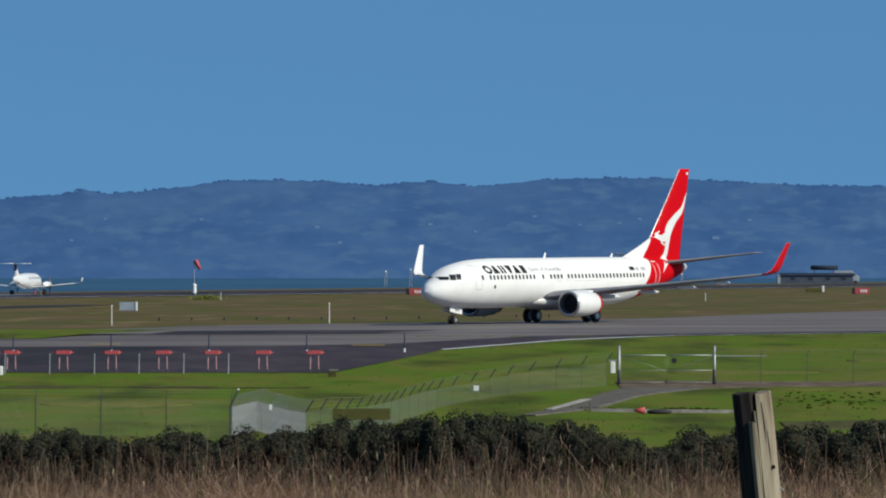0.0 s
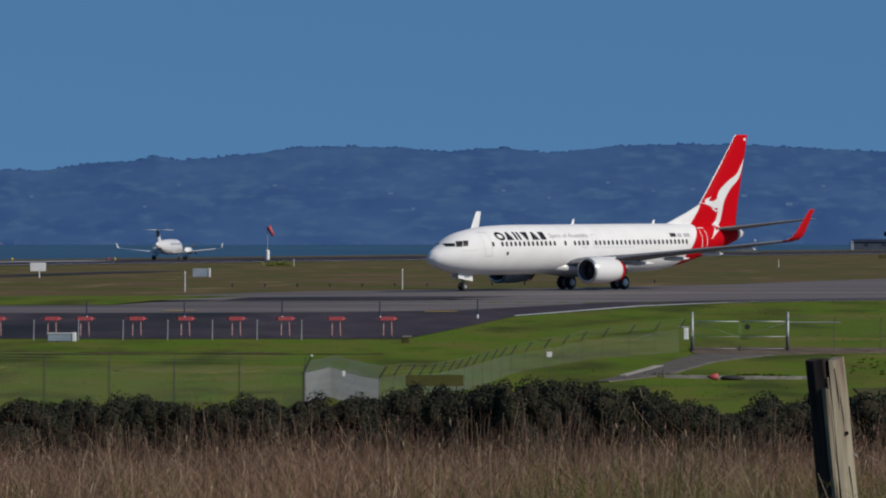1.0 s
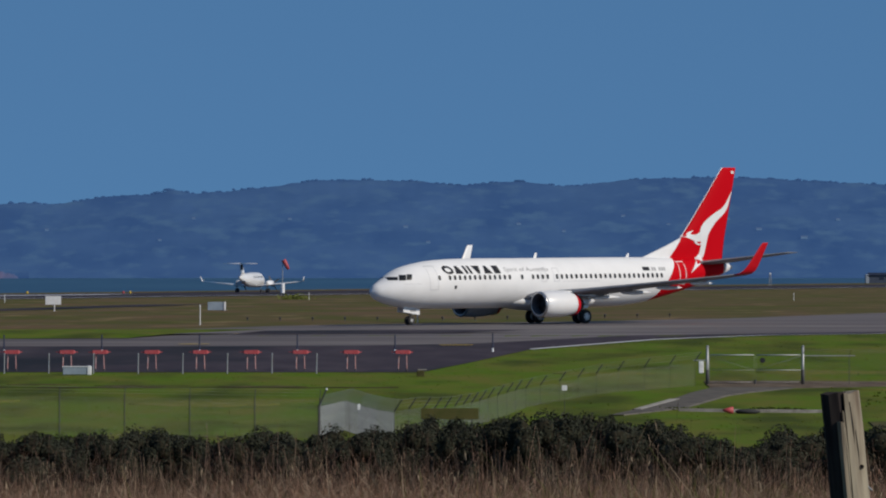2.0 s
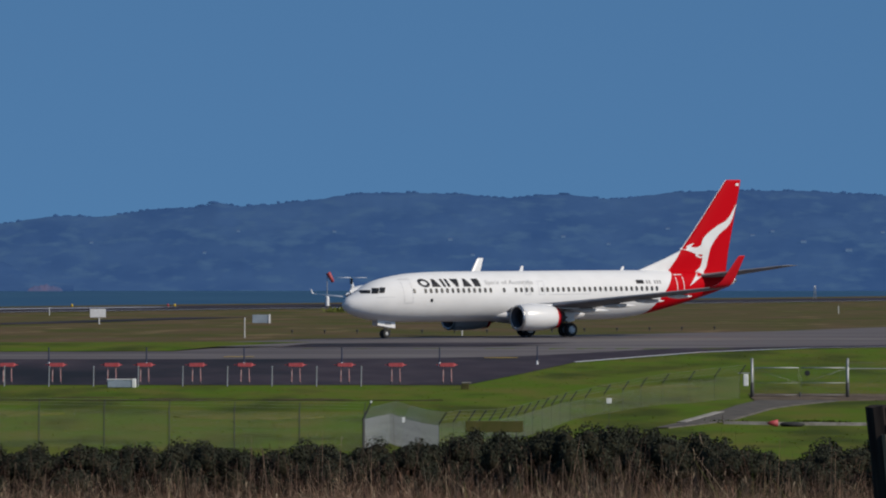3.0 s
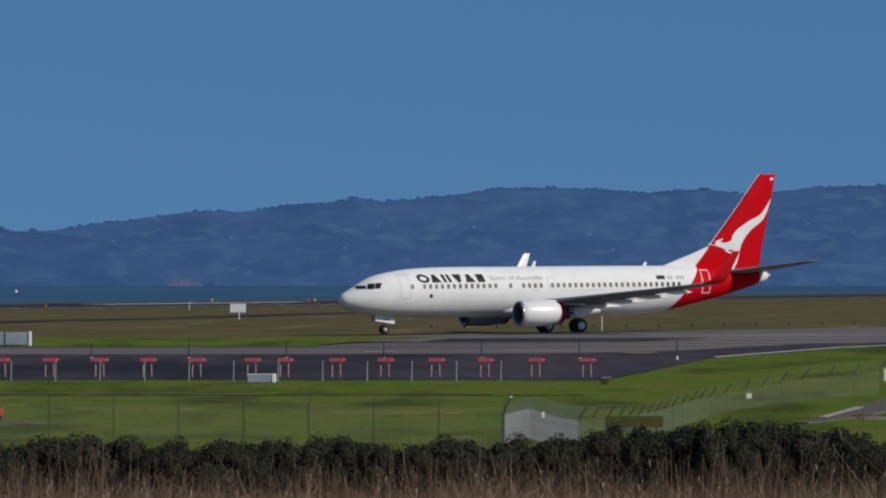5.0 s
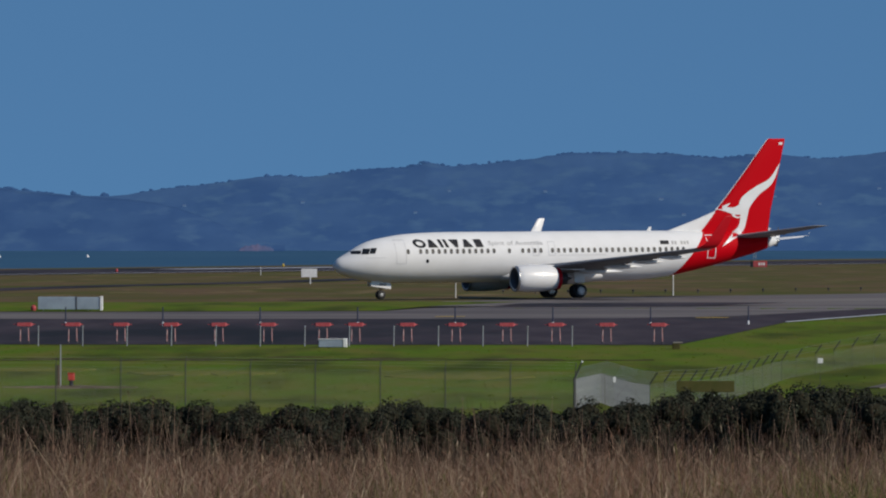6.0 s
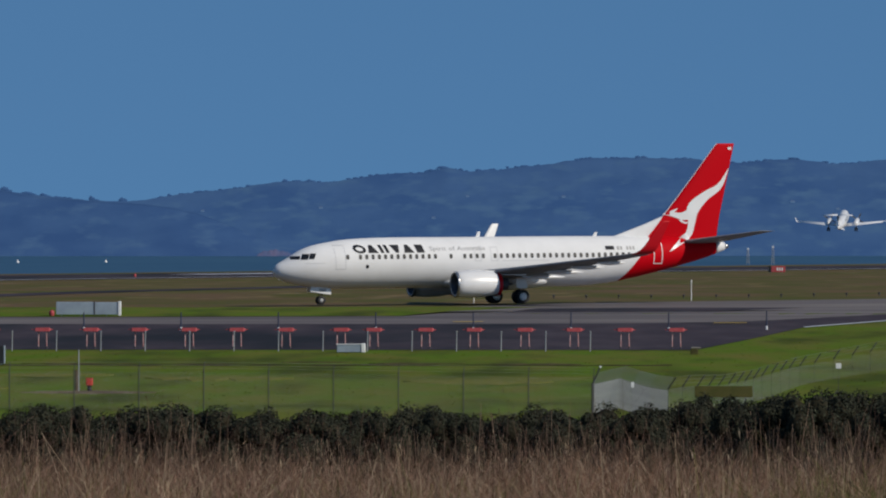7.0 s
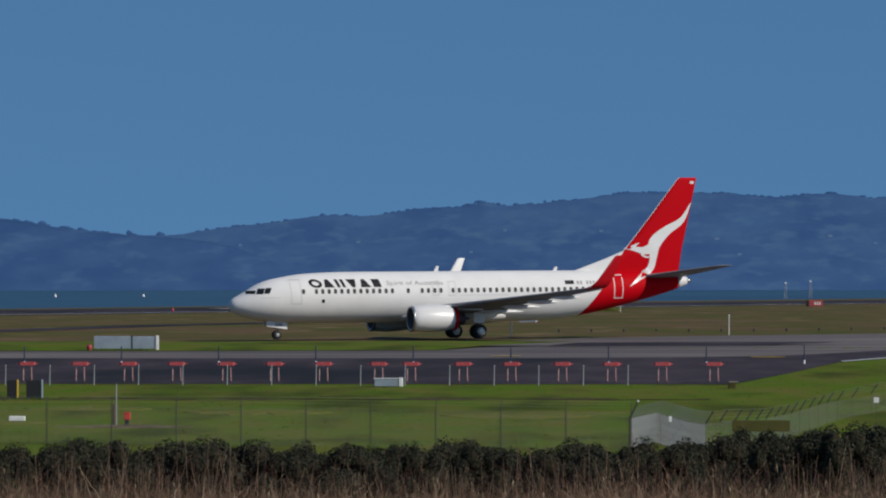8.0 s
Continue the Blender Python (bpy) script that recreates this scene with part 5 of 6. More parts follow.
def hydrant():
    p = at_bearing(-342, 347)
    t = thing("red_box", "small bright red box on a black stand in grass", "box", Matrix.Translation(p))
    part("body", box(bmesh.new(), -0.17, 0.17, -0.15, 0.15, 0.3, 0.66, 0.04), BOX_RED, t)
    part("lid", box(bmesh.new(), -0.19, 0.19, -0.17, 0.17, 0.66, 0.70, 0.01), BOX_RED, t)
    part("stand", rod(bmesh.new(), (0, 0, -0.1), (0, 0, 0.32), 0.12, 0.1, 10), SIGN_BLACK, t, "black stand")
    q = thing("marker_pole", "tall slim grey pole beside the red box", "pole", Matrix.Translation(at_bearing(-361, 347)))
    part("shaft", rod(bmesh.new(), (0, 0, -0.1), (0, 0, 2.15), 0.038, 0.03, 8), GALV, q)
    part("sleeve", rod(bmesh.new(), (-0.12, 0, -0.1), (-0.12, 0, 1.1), 0.08, 0.07, 8), EARTH, q, "brown stub post")


hydrant()
sheet("bare_strip", (finer([(-36, 345.5), (-32.5, 343.5), (-29, 345.5)], 8), finer([(-36, 345.8), (-32.5, 348.5), (-29, 345.8)], 8)), EARTH, "worn brown earth round the red box", "earth", 0.04, step=5, sunk=True)


def dark_signs():
    for u, w in ((-547, 0.55), (-508, 0.85)):
        t = thing("guidance_sign", "dark airfield sign cabinet with yellow and white edge", "airfield sign", Matrix.Translation(at_bearing(u, 378)))
        part("cabinet", box(bmesh.new(), -w / 2, w / 2, -0.15, 0.15, 0.12, 1.1, 0.03), SIGN_BLACK, t)
        part("edge", box(bmesh.new(), w / 2, w / 2 + 0.07, -0.17, 0.17, 0.1, 1.12, 0.01), SIGN_BLUE if w > 0.6 else LINE_YELLOW, t)
        for x in (-w / 3, w / 3):
            part("leg", rod(bmesh.new(), (x, 0, -0.1), (x, 0, 0.15), 0.05, n=8), GALV, t)
    t = thing("equipment_box", "low white box on the grass", "equipment box", Matrix.Translation(at_bearing(-538, 352)))
    part("body", box(bmesh.new(), -0.42, 0.42, -0.2, 0.2, 0, 0.26, 0.03), SIGN_WHITE, t)


dark_signs()

# track, kerb and drain by the gate
sheet("track", (finer([(8.0, 345), (9.6, 352), (11.8, 364), (14.4, 381)], 6), finer([(8.9, 345.4), (12.3, 353), (15.2, 368), (19.6, 381)], 6)), TRACK, "grey gravel track leading to the gate", "track", 0.06, step=12, sunk=True)
sheet("track_edge", (finer([(9.3, 351), (11.6, 363)], 8), finer([(10.0, 351), (12.4, 363)], 8)), CONCRETE, "pale worn patch on the track", "concrete", 0.085, step=5, sunk=True)
sheet("kerb", (finer([(11.8, 350.0), (14.5, 349), (20.5, 348)], 5), finer([(11.8, 350.9), (14.5, 349.9), (20.5, 348.9)], 5)), KERB, "pale concrete kerb strip in the grass", "kerb", 0.14, step=5, sunk=True)
for x0, x1, y0, wd in ((-46, -41, 381, 2), (-39.5, -33, 380, 1.2), (-32, -26, 379, 2.6), (-25, -21, 382, 1.1), (-20, -14.5, 380.5, 1.8), (-13, -8, 379.5, 2.4)):
    n, wd = 12, wd * 1.7
    near = [(x0 + (x1 - x0) * k / n, y0 - wd * 0.5 * math.sin(math.pi * k / n) ** 0.7 * (0.7 + 0.5 * noise.noise((k * 0.7, x0, 1)))) for k in range(n + 1)]
    farr = [(x0 + (x1 - x0) * k / n, y0 + 0.02 + wd * 0.5 * math.sin(math.pi * k / n) ** 0.7 * (0.7 + 0.5 * noise.noise((k * 0.7, x0, 4)))) for k in range(n + 1)]
    sheet("bare_strip", (near, farr), DRAIN, "dark bare patch along a shallow drain", "earth", 0.04, step=5, sunk=True)
edge = [(-48 + 1.1 * k, 377.6 + 0.9 * noise.noise((k * 0.4, 1, 2))) for k in range(42)]
sheet("drain", (edge, [(x, y + 0.9 + 0.7 * abs(noise.noise((x * 0.5, 4, 2)))) for x, y in edge]), DRAIN_DARK, "shallow dark drain through the mown grass", "drain", 0.05, step=5, sunk=True)
sheet("bare_strip", (finer([(14.6, 380), (20, 380), (24, 383), (30, 384), (44, 383)], 8), finer([(14.6, 392), (20, 392), (24, 391), (30, 391), (44, 391)], 8)), EARTH, "bare brown earth strip along the fence", "earth", 0.05, step=5, sunk=True)
for x0, x1, y0, wd in ((-31, -23, 362, 9), (-46, -37, 350, 8), (-17, -9, 358, 10), (-40, -33, 366, 6), (18, 27, 400, 10), (22, 36, 378, 6), (6, 12, 398, 8), (30, 40, 420, 14)):
    n = 14
    near = [(x0 + (x1 - x0) * k / n, y0 - wd * 0.5 * math.sin(math.pi * k / n) ** 0.7 * (0.7 + 0.7 * noise.noise((k * 0.7, x0, 1)))) for k in range(n + 1)]
    farr = [(x0 + (x1 - x0) * k / n, y0 + 0.02 + wd * 0.5 * math.sin(math.pi * k / n) ** 0.7 * (0.7 + 0.7 * noise.noise((k * 0.7, x0, 4)))) for k in range(n + 1)]
    sheet("worn_grass", (near, farr), WORN, "worn yellowish patch in the mown grass", "grass", 0.045, step=6, sunk=True)


def tufts(name, label, count, seed, place, tall, wide, mat):
    """Tufts of grass, three crossed blades each."""
    rnd = random.Random(seed)
    verts, faces = [], []
    for _ in range(count):
        x, y = place(rnd)
        z = land_z(x, y)
        h, w = tall * rnd.uniform(0.3, 1.0), wide * rnd.uniform(0.5, 1.2)
        for k in range(3):
            a = rnd.uniform(0, 3.14)
            b = len(verts)
            c, d = math.cos(a) * w, math.sin(a) * w
            verts += [(x - c, y - d, z - 0.02), (x + c, y + d, z - 0.02), (x + c * 0.4 + rnd.uniform(-w, w), y, z + h)]
            faces.append((b, b + 1, b + 2))
    me = bpy.data.meshes.new(name)
    me.from_pydata(verts, [], faces)
    me.materials.append(mat)
    return tagged(new(name, me), label, "grass", kind="stuff")


def on_near_grass(rnd):
    while True:
        y = rnd.uniform(325, 500)
        x = rnd.uniform(-0.115, 0.085) * y
        if y < np.interp(x, [p[0] for p in NEAR_EDGE], [p[1] for p in NEAR_EDGE]) - 0.6 and not (8.5 < x < 21 and 347 < y < 394):
            return x, y


tufts("grass_tufts", "short tufts standing in the mown grass", 2500, 41, on_near_grass, 0.05, 0.09, TUFT)



def on_bank(rnd):
    """Along the kerb and on the rough bank beside the gate."""
    if rnd.random() < 0.45:
        k = rnd.choice((11.6, 12.2, 16.2, 17.0, 17.6))
        return k + rnd.gauss(0, 0.35), 352.0 + rnd.uniform(-0.6, 1.6)
    return rnd.uniform(20, 31), rnd.uniform(352, 372)


tufts("rough_grass", "dark rough grass on the bank by the gate", 230, 43, on_bank, 0.13, 0.16, BANK_GREEN)
sheet("bare_strip", (finer([(20.5, 326), (25, 326), (31, 325)], 8), finer([(20.8, 338), (25, 341), (31, 340)], 8)), DRAIN, "brown weedy earth behind the hedge", "earth", 0.05, step=6, sunk=True)

hd = thing("drain_headwall", "small concrete drain headwall at the asphalt corner", "headwall", Matrix.Translation(at_bearing(732, 394)))
part("cap", box(bmesh.new(), -0.22, 0.34, -0.3, 0.3, 0.34, 0.42, 0.03), KERB, hd)
part("wall", box(bmesh.new(), -0.25, 0.2, -0.3, 0.3, -0.2, 0.34, 0.03), DRAIN, hd, "dark wet wall")


def hose():
    t = thing("traffic_cone", "fallen orange cone with black base on the kerb", "cone", Matrix.Translation(at_bearing(1283, 347.6) + Vector((0, 0, 0.17))))
    part("cone", lathe(bmesh.new(), [(-0.5, 0.04), (-0.35, 0.1), (0.05, 0.2), (0.07, 0.02)], 14, "x"), ORANGE, t, smooth=True)
    b = thing("black_sack", "black plastic sack lying on the kerb", "sack", Matrix.Translation(at_bearing(1311, 347.6) + Vector((0, 0, 0.10))))
    bm = bmesh.new()
    bmesh.ops.create_icosphere(bm, subdivisions=3, radius=0.5, matrix=Matrix.Diagonal((1.3, 0.6, 0.3, 1)))
    for v in bm.verts:
        v.co *= 1 + 0.2 * noise.noise(v.co * 3)
    part("bag", bm, RUBBER, b, smooth=True)


hose()

# yellow marks at the island's tip and on the taxiway
for u, y, w in ((372, 481, 1.6), (30, 479, 1.8), (-140, 481, 1.6), (330, 449.5, 1.0), (795, 447.5, 1.1)):
    c = at_bearing(u, y)
    sheet("taxi_line", ([(c.x - w, c.y), (c.x + w, c.y + 0.3)], [(c.x - w, c.y + 0.9), (c.x + w, c.y + 1.2)]), LINE_YELLOW, "short yellow painted taxi line", "line", 0.075, step=2)


# ---- beyond the taxiway ----
def windsock():
    t = thing("windsock", "orange-red windsock hanging from a tall mast", "windsock", Matrix.Translation(at_bearing(487, 1120)))
    part("mast", rod(bmesh.new(), (0, 0, 0), (0, 0, 5.4), 0.08, 0.05, 8), GALV, t, "thin pale mast")
    bm = bmesh.new()
    lathe(bm, [(0.0, 0.42), (0.5, 0.38), (1.1, 0.33), (1.75, 0.24)], 14, "x")
    s = part("sock", bm, ORANGE, t, "drooping orange cloth sock", True)
    s.matrix_basis = Matrix.Translation((0.15, 0, 5.5)) @ Matrix.Rotation(radians(62), 4, "Y")
    part("drum", lathe(bmesh.new(), [(0, 0.35), (1.5, 0.35), (1.6, 0.25), (1.62, 0.02)], 14, "z"), SIGN_WHITE, t, "white drum at the foot")


windsock()


def red_sign(u, y, w):
    t = thing("guidance_sign", "red and black airfield sign with pale bars", "airfield sign", Matrix.Translation(at_bearing(u, y)))
    part("panel", box(bmesh.new(), -w / 2, -w * 0.32, -0.15, 0.15, 0.1, 1.05, 0.03), SIGN_BLACK, t, "black panel")
    part("panel", box(bmesh.new(), -w * 0.32, w / 2, -0.15, 0.15, 0.1, 1.05, 0.03), ORANGE, t, "red panel")
    for k in range(3):
        part("bar", box(bmesh.new(), w * (0.0 + 0.14 * k), w * (0.08 + 0.14 * k), -0.17, -0.14, 0.35, 0.8), SIGN_WHITE, t)
    for x in (-w / 3, w / 3):
        part("leg", rod(bmesh.new(), (x, 0, -0.1), (x, 0, 0.15), 0.06, n=8), GALV, t)


red_sign(877, 1050, 2.6)
red_sign(1667, 1080, 2.8)


def mast(u, y, h):
    t = thing("light_mast", "pale lattice approach light mast by the water", "mast", Matrix.Translation(at_bearing(u, y)))
    bm = bmesh.new()
    for dx, dy in ((-0.3, -0.3), (0.3, -0.3), (0.3, 0.3), (-0.3, 0.3)):
        rod(bm, (dx, dy, 0), (dx * 0.4, dy * 0.4, h), 0.05, n=5)
    for k in range(5):
        z = h * (k + 0.5) / 5.5
        rod(bm, (-0.3, -0.3, z), (0.25, -0.25, z + h / 7), 0.03, n=4)
        rod(bm, (0.3, 0.3, z), (-0.25, 0.25, z + h / 7), 0.03, n=4)
    part("lattice", bm, GALV, t)
    part("lamp_head", box(bmesh.new(), -0.2, 0.2, -0.15, 0.15, h, h + 0.35, 0.05), SIGN_WHITE, t)


for u, y, h in ((826, 1450, 3.2), (870, 1450, 3.6), (1350, 1500, 2.6)):
    mast(u, y, h)


def far_buildings():
    t = thing("airfield_hut", "long low grey hut across the runway", "hut", Matrix.Translation(at_bearing(1522, 1740)))
    part("wall", box(bmesh.new(), 0.3, 19.0, -2, 2, -0.1, 2.1, 0.05), HUT_GREY, t)
    part("roof", loft(bmesh.new(), [[(0.1, -2.3, 2.1), (0.1, 0, 2.75), (0.1, 2.3, 2.1)], [(19.2, -2.3, 2.1), (19.2, 0, 2.75), (19.2, 2.3, 2.1)]]), HUT_ROOF, t, "dark pitched roof")
    part("end_post", box(bmesh.new(), -0.5, 0.3, -2.1, 2.1, 0, 2.3, 0.05), HAZY_WHITE, t, "white end post")
    for x in (3.5, 8.0, 12.5, 16.5):
        part("window", box(bmesh.new(), x - 0.6, x + 0.6, -2.04, -1.98, 0.9, 1.6), HUT_ROOF, t)
    k = thing("storage_tank", "dark horizontal storage tank on steel legs behind the hut", "tank", Matrix.Translation(at_bearing(1603, 1752)))
    part("shell", lathe(bmesh.new(), [(-3.6, 0.3), (-3.5, 0.6), (3.4, 0.6), (3.5, 0.3)], 16, "x", (0, 0, 4.1)), HUT_ROOF, k, smooth=True)
    for x in (-2.6, 2.5):
        for y in (-0.45, 0.45):
            part("leg", rod(bmesh.new(), (x, y, -0.1), (x, y, 3.75), 0.1, n=6), HUT_GREY, k)
    v = thing("van", "pale van parked behind the hut", "van", Matrix.Translation(at_bearing(1642, 1752)))
    part("body", loft(bmesh.new(), [[(x, -1.1, z0), (x, 1.1, z0), (x, 1.05, z1), (x, -1.05, z1)] for x, z0, z1 in ((-3.2, 0.6, 3.3), (1.4, 0.6, 3.4), (2.2, 0.6, 2.5), (3.3, 0.6, 1.9))]), HAZY_WHITE, v)
    part("windscreen", box(bmesh.new(), 1.5, 2.1, -1.12, -1.08, 2.0, 2.6), HUT_ROOF, v)
    for x in (-2.0, 2.3):
        for y in (-1.0, 1.0):
            w = part("wheel", lathe(bmesh.new(), [(-0.14, 0.2), (-0.14, 0.42), (0.14, 0.42), (0.14, 0.2)], 14, "y"), RUBBER, v)
            w.location = (x, y, 0.42)
    c = thing("equipment_cabinet", "low olive cabinet with a white end in the far field", "cabinet", Matrix.Translation(at_bearing(1585, 1180)))
    part("body", box(bmesh.new(), -1.5, 1.3, -0.4, 0.4, 0, 0.65, 0.04), SCREEN, c)
    part("end_plate", box(bmesh.new(), 1.34, 1.7, -0.42, 0.42, 0, 1.1, 0.03), SIGN_WHITE, c, "white end plate")


far_buildings()

for u, y in ((-470, 2800), (-313, 2850)):
    b = thing("buoy", "small white buoy floating on the harbour", "buoy", Matrix.Translation(((u - 784) * y / LENS, y, -3.5)))
    part("float", lathe(bmesh.new(), [(-0.3, 0.2), (0, 0.6), (0.5, 0.6), (0.9, 0.25), (1.3, 0.15), (1.35, 0.02)], 12, "z"), SIGN_WHITE, b, smooth=True)
for u, y, m in ((-261, 900, ORANGE), (205, 1090, ORANGE), (217, 1090, LINE_YELLOW), (35, 1080, LINE_YELLOW)):
    b = thing("runway_lamp", "small coloured lamp beyond the runway", "airfield light", Matrix.Translation(at_bearing(u, y)))
    part("body", lathe(bmesh.new(), [(0, 0.15), (0.2, 0.18), (0.4, 0.17), (0.5, 0.08), (0.51, 0.02)], 10, "z"), m, b, smooth=True)
cl = bmesh.new()
rows = []
for i in range(25):
    x = -295 + i * 0.9
    hgt = 4.0 * math.sin(math.pi * i / 24) ** 0.6 * (0.75 + 0.4 * noise.noise((i * 0.35, 2, 0)))
    rows.append([(x, 4276, -4), (x, 4278, -3 + hgt * 0.5), (x, 4282, -2.5 + hgt), (x, 4290, -4)])
loft(cl, rows)
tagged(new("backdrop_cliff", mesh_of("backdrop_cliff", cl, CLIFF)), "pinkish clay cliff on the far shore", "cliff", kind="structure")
rnd = random.Random(8)
mound = thing("shrub_mound", "low brown shrub mound in the far field", "shrub", Matrix.Translation(at_bearing(508, 915)))
verts, faces = [], []
for _ in range(500):
    c = Vector((rnd.gauss(0, 0.9), rnd.gauss(0, 0.6), abs(rnd.gauss(0, 0.28))))
    d = Vector((rnd.gauss(0, 1), rnd.gauss(0, 1), rnd.gauss(0, 1))).normalized() * 0.16
    e = d.orthogonal().normalized() * 0.09
    b = len(verts)
    verts += [tuple(c - d), tuple(c + e), tuple(c + d), tuple(c - e)]
    faces.append((b, b + 1, b + 2, b + 3))
me = bpy.data.meshes.new("foliage")
me.from_pydata(verts, [], faces)
me.materials.append(STRAW_GREEN)
part("foliage", me, None, mound)

# field lamps in a row along the taxiway's far side
lamp = thing("taxiway_lamp", "small dark elevated taxiway edge lamp", "airfield light", Matrix.Translation(at_bearing(655, 577)), "taxiway lamps")
part("stem", rod(bmesh.new(), (0, 0, -0.05), (0, 0, 0.2), 0.04, n=8), POST_DARK, lamp)
part("globe", lathe(bmesh.new(), [(0.18, 0.08), (0.25, 0.11), (0.33, 0.08), (0.36, 0.02)], 10, "z"), DARK, lamp, smooth=True)
for k in range(1, 14):
    copy_thing(lamp, Matrix.Translation(at_bearing(655 + 57.5 * (k if k < 10 else 9 - k), 577 + max(0, (k if k < 10 else 0) * 4 - 10))))


# ---- the small turboprop ----
PLANE_BODY = [(0, 0.05, 1.85, 1.75), (0.5, 0.35, 2.05, 1.35), (1.4, 0.62, 2.3, 1.1), (2.3, 0.82, 2.85, 0.95), (3.2, 0.92, 3.25, 0.9), (5, 0.95, 3.35, 0.88), (10, 0.95, 3.35, 0.9), (12.5, 0.8, 3.25, 1.15), (15, 0.5, 3.0, 1.65), (17, 0.2, 2.8, 2.15), (17.5, 0.05, 2.6, 2.4)]
MID = 7.6


def plane_skin(s, z, out=0.0, side=1):
    hw, top, low = catmull(PLANE_BODY, s)
    c, k = (top + low) / 2, (top - low) / 2
    a = math.asin(max(-0.999, min(0.999, (z - c) / k)))
    return Vector((MID - s, side * (hw + out) * math.cos(a), c + (k + out) * math.sin(a)))


def turboprop():
    t = thing("turboprop", "small white twin turboprop with T-tail taking off", "aeroplane")
    bm = bmesh.new()
    rings = []
    for k in range(36):
        s = 17.5 * k / 35
        hw, top, low = catmull(PLANE_BODY, s)
        rings.append([(MID - s, hw * math.cos(2 * math.pi * i / 24), (top + low) / 2 + (top - low) / 2 * math.sin(2 * math.pi * i / 24)) for i in range(24)])
    loft(bm, rings)
    hull = part("fuselage", bm, WHITE, t, "white tall round fuselage", True)
    for side in (1, -1):
        for k in range(9):
            part("cabin_window", pane(bmesh.new(), plane_skin, 4.2 + 0.8 * k, 2.6, 0.3, 0.36, side), GLASS_DARK, hull)
        part("cockpit_window", patch(bmesh.new(), plane_skin, 2.1, 2.9, 2.45, 2.85, side, 0.015, 3, 3, 0.4), GLASS_DARK, hull)
        bm = bmesh.new()
        loft(bm, [wing_ring((MID - le, side * y, z), (MID - te, side * y, z), th) for y, le, te, z, th in ((0.6, 6.3, 8.7, 1.1, 0.4), (2.6, 6.4, 8.6, 1.25, 0.36), (8.3, 7.1, 8.2, 1.85, 0.16))])
        w = part("wing", bm, WHITE, t, "white tapered wing", True)
        bm = bmesh.new()
        loft(bm, [wing_ring((MID - le, side * y, z), (MID - te, side * y, z), 0.08, Vector((0, -side, 0.2)), 6) for y, z, le, te in ((8.3, 1.85, 7.1, 8.2), (8.6, 1.95, 7.4, 8.3), (8.83, 2.7, 8.0, 8.5))])
        part("winglet", bm, WHITE, w, smooth=True)
        bm = lathe(bmesh.new(), [(MID - 4.3, 0.18), (MID - 4.6, 0.38), (MID - 5.6, 0.48), (MID - 7.4, 0.45), (MID - 8.6, 0.12)], 18, "x", (0, side * 2.6, 1.6))
        n = part("nacelle", bm, WHITE, t, "white engine nacelle", True)
        part("intake", lathe(bmesh.new(), [(MID - 4.28, 0.3), (MID - 4.62, 0.3), (MID - 4.62, 0.02), (MID - 4.3, 0.02)], 14, "x", (0, side * 2.6, 1.3)), DARK, n, "dark intake")
        bm = bmesh.new()
        rod(bm, (MID - 8.0, side * 2.6, 1.2), (MID - 8.0, side * 2.6, 0.4), 0.1, n=8)
        g = part("gear_leg", bm, METAL, t)
        for dy in (-0.18, 0.18):
            part("wheel", lathe(bmesh.new(), [(-0.1, 0.1), (-0.1, 0.36), (0.1, 0.36), (0.1, 0.1)], 16, "y", (MID - 8.0, side * 2.6 + dy, 0.37)), RUBBER, g, "black tyre")
        bm = bmesh.new()
        loft(bm, [wing_ring((MID - le, side * y, 4.85), (MID - te, side * y, 4.85), th) for y, le, te, th in ((0.0, 16.2, 17.6, 0.16), (2.8, 16.9, 17.75, 0.1))])
        part("tailplane", bm, WHITE, t, "white high tailplane", True)
        bm = bmesh.new()
        loft(bm, [wing_ring((MID - le, side * y, z), (MID - te, side * y, z), 0.06) for y, z, le, te in ((0.2, 2.1, 14.6, 16.0), (1.1, 1.75, 15.2, 16.0))])
        part("strake", bm, WHITE, t, smooth=True)
    bm = bmesh.new()
    rings = []
    for z, le, te, th in ((2.8, 12.6, 16.9, 0.2), (3.4, 14.2, 17.0, 0.2), (4.9, 16.0, 17.5, 0.14)):
        pts = aerofoil(None, None, th, 8)
        rings.append([(MID - (le + (te - le) * f), q, z) for f, q in pts] + [(MID - (le + (te - le) * f), -q, z) for f, q in reversed(pts[1:-1])])
    loft(bm, rings)
    tail = part("fin", bm, WHITE, t, "white fin with a dark band", True)
    part("fin_band", box(bmesh.new(), MID - 16.95, MID - 15.55, -0.12, 0.12, 3.75, 4.7, 0.03), MARK_DARK, tail, "dark painted band")
    bm = rod(bmesh.new(), (MID - 1.6, 0, 1.2), (MID - 1.6, 0, 0.3), 0.07, n=8)
    g = part("nose_leg", bm, METAL, t)
    part("wheel", lathe(bmesh.new(), [(-0.09, 0.08), (-0.09, 0.28), (0.09, 0.28), (0.09, 0.08)], 16, "y", (MID - 1.6, 0, 0.28)), RUBBER, g, "black tyre")
    props = []
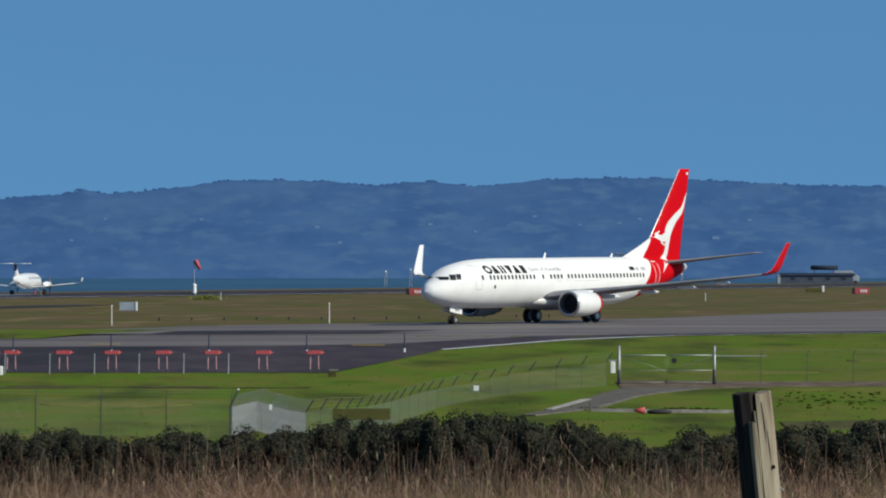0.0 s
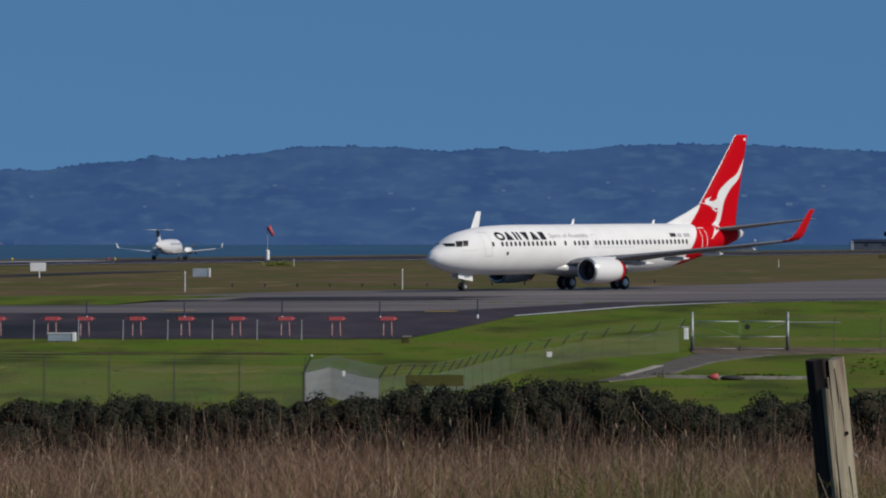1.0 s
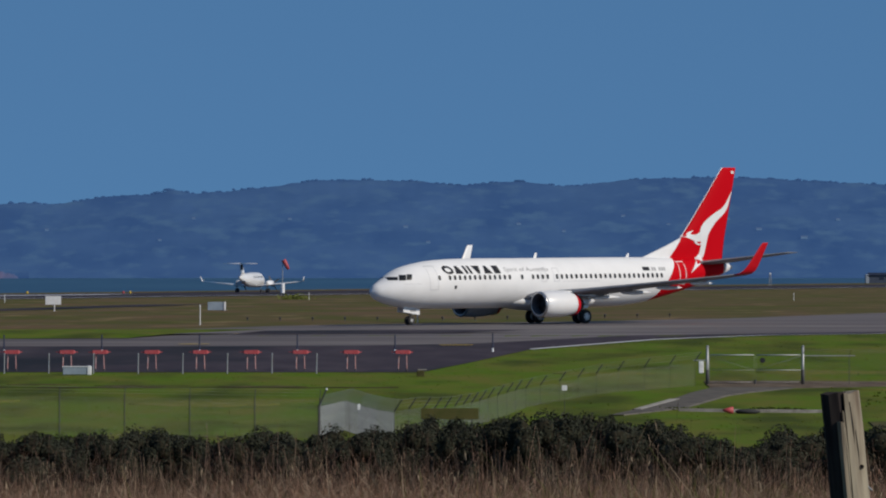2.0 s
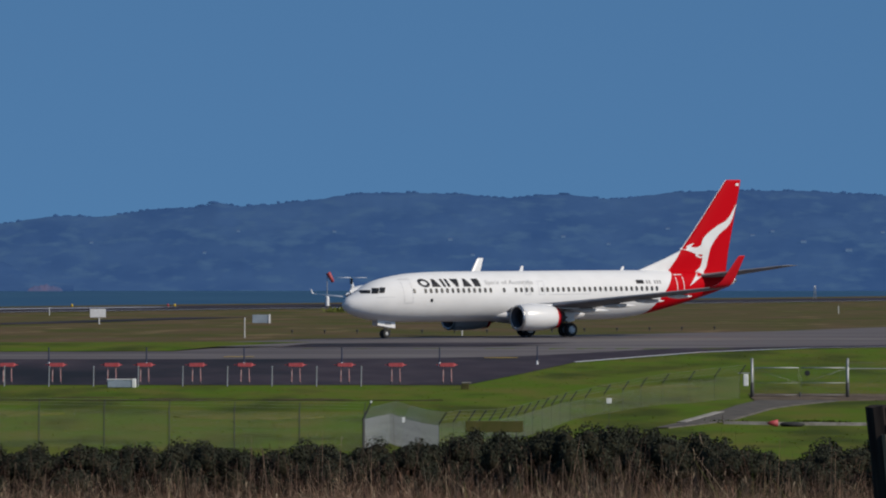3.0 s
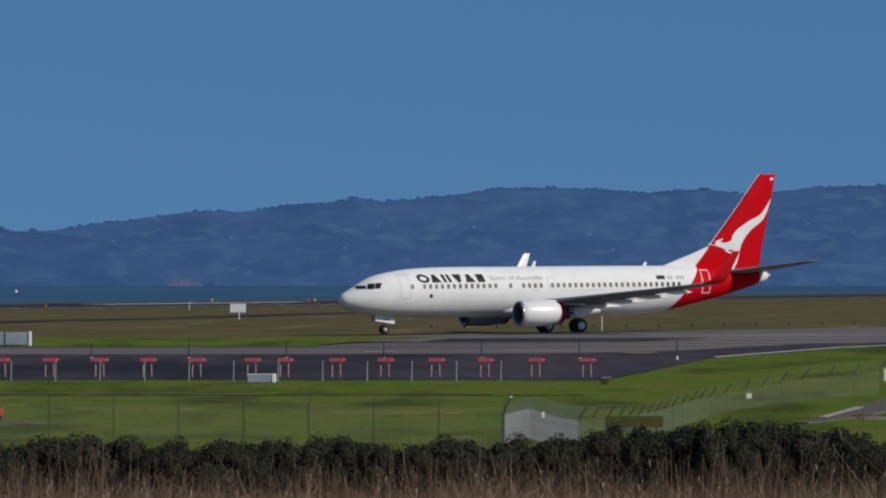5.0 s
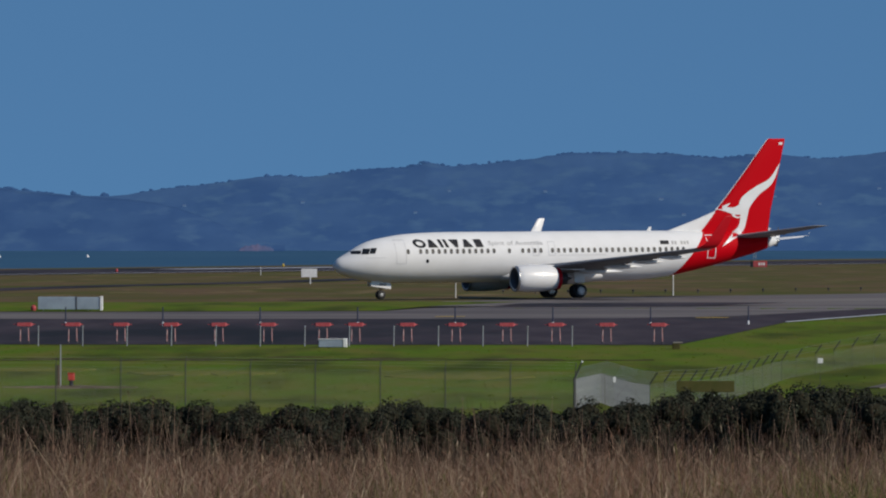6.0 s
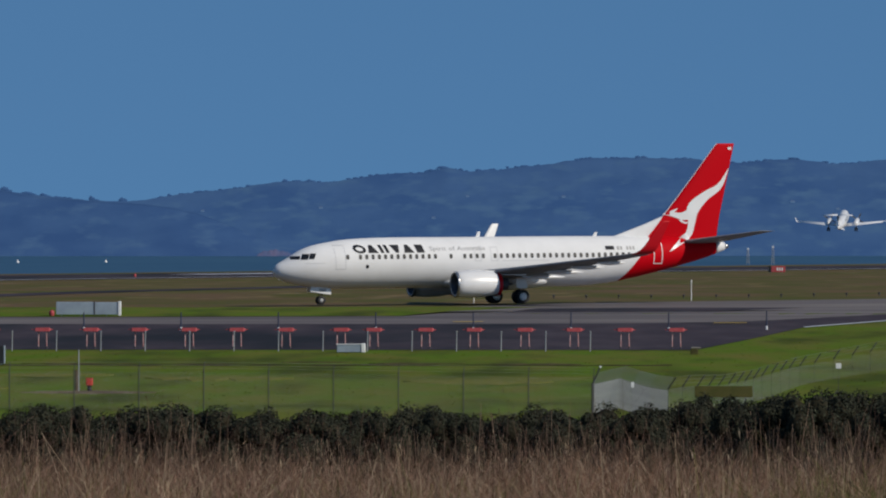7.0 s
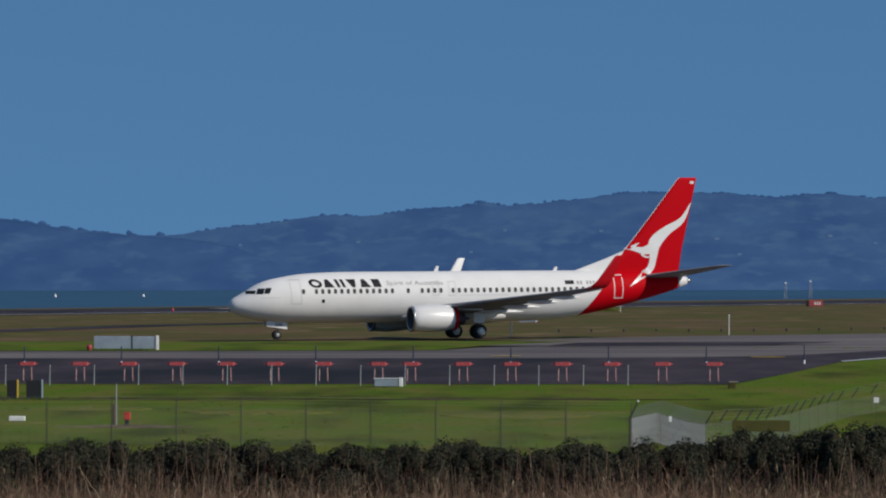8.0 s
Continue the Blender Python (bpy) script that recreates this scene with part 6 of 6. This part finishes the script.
    for side in (1, -1):
        bm = bmesh.new()
        lathe(bm, [(0.0, 0.2), (0.25, 0.15), (0.45, 0.02)], 12, "x")
        p = part("propeller", bm, METAL, t, "spinning four-bladed propeller", True)
        for k in range(4):
            a = k * math.pi / 2
            bm = bmesh.new()
            loft(bm, [[(0.1 + dx * c, math.cos(a) * r - math.sin(a) * dx, math.sin(a) * r + math.cos(a) * dx) for dx, c in ((-w, 0.5), (0, 0.8), (w, 0.5), (0, 0.2))] for r, w in ((0.18, 0.08), (0.8, 0.13), (1.35, 0.06))])
            part("blade", bm, GREY_WING, p)
        p.location = (MID - 4.3, side * 2.6, 1.6)
        props.append(p)
    return t, props


turboprop_, propellers = turboprop()


# ---- what moves ----
JET_ROWS = [(0, 16.22, 551.38, 54.88), (0.5, 14.54, 550.10, 51.18), (1, 12.78, 548.80, 47.45), (1.5, 10.81, 547.50, 43.69), (3, 4.15, 543.04, 34.95),
            (3.5, 1.75, 542.04, 32.55), (4, -0.79, 540.95, 30.70), (5.3, -7.41, 538.26, 27.00), (5.5, -8.51, 537.73, 26.47), (6, -11.29, 536.32, 25.14),
            (6.5, -14.16, 535.02, 24.13), (7, -17.09, 533.97, 23.34), (7.5, -20.10, 533.07, 22.61), (8, -23.22, 532.20, 22.17)]


# seconds, bearing, distance, level of the wheels, nose-up degrees
PLANE_ROWS = [(0, 194, 1062, 497, 0), (0.5, 257, 1080, 495.7, 0), (1, 315, 1098, 494.8, 0), (1.5, 375, 1114, 494.2, 0), (1.7, 399, 1120, 493.9, 0), (2.8, 527, 1153, 492.4, 1),
              (3.6, 615, 1177, 491.6, 3), (4.4, 705, 1201, 489, 6), (5.3, 806, 1228, 475, 8), (6.1, 895, 1252, 456, 10), (6.5, 941, 1264, 443, 11), (7, 993, 1279, 423, 11), (7.5, 1046, 1294, 400, 11), (8, 1098, 1309, 375, 11)]


def motions():
    walk(jet, [(t, pose(x, y, 0.03 - 0.02 * t, 0.158, 0.45, 180 + a)) for t, x, y, a in JET_ROWS])
    # wheels turn with the way rolled
    ts = [r[0] for r in JET_ROWS]
    way = [0.0]
    for a, b in zip(JET_ROWS, JET_ROWS[1:]):
        way.append(way[-1] + math.hypot(b[1] - a[1], b[2] - a[2]))
    for w, r in jet_wheels:
        at = w.location.copy()
        rows, n = [], 80 if r > 0.5 else 120
        for k in range(n + 1):
            t = round(8.0 * k / n * FPS) / FPS
            rows.append((t, Matrix.Translation(at) @ Matrix.Rotation(float(np.interp(t, ts, way)) / r, 4, "Y")))
        walk(w, rows)

    rows = []
    for t, u, y, v, nose in PLANE_ROWS:
        yaw = float(np.interp(t, [0, 4.4, 6.5], [79, 79, 84]))
        rows.append((t, pose((u - 784) * y / LENS, y, max(0.06, 4.55 - (v - 445) * y / LENS), 0, -nose, yaw)))
    walk(turboprop_, rows)
    for p in propellers:
        at = p.location.copy()
        walk(p, [(k / FPS, Matrix.Translation(at) @ Matrix.Rotation(radians(70 * k), 4, "X")) for k in range(0, 241)])


motions()
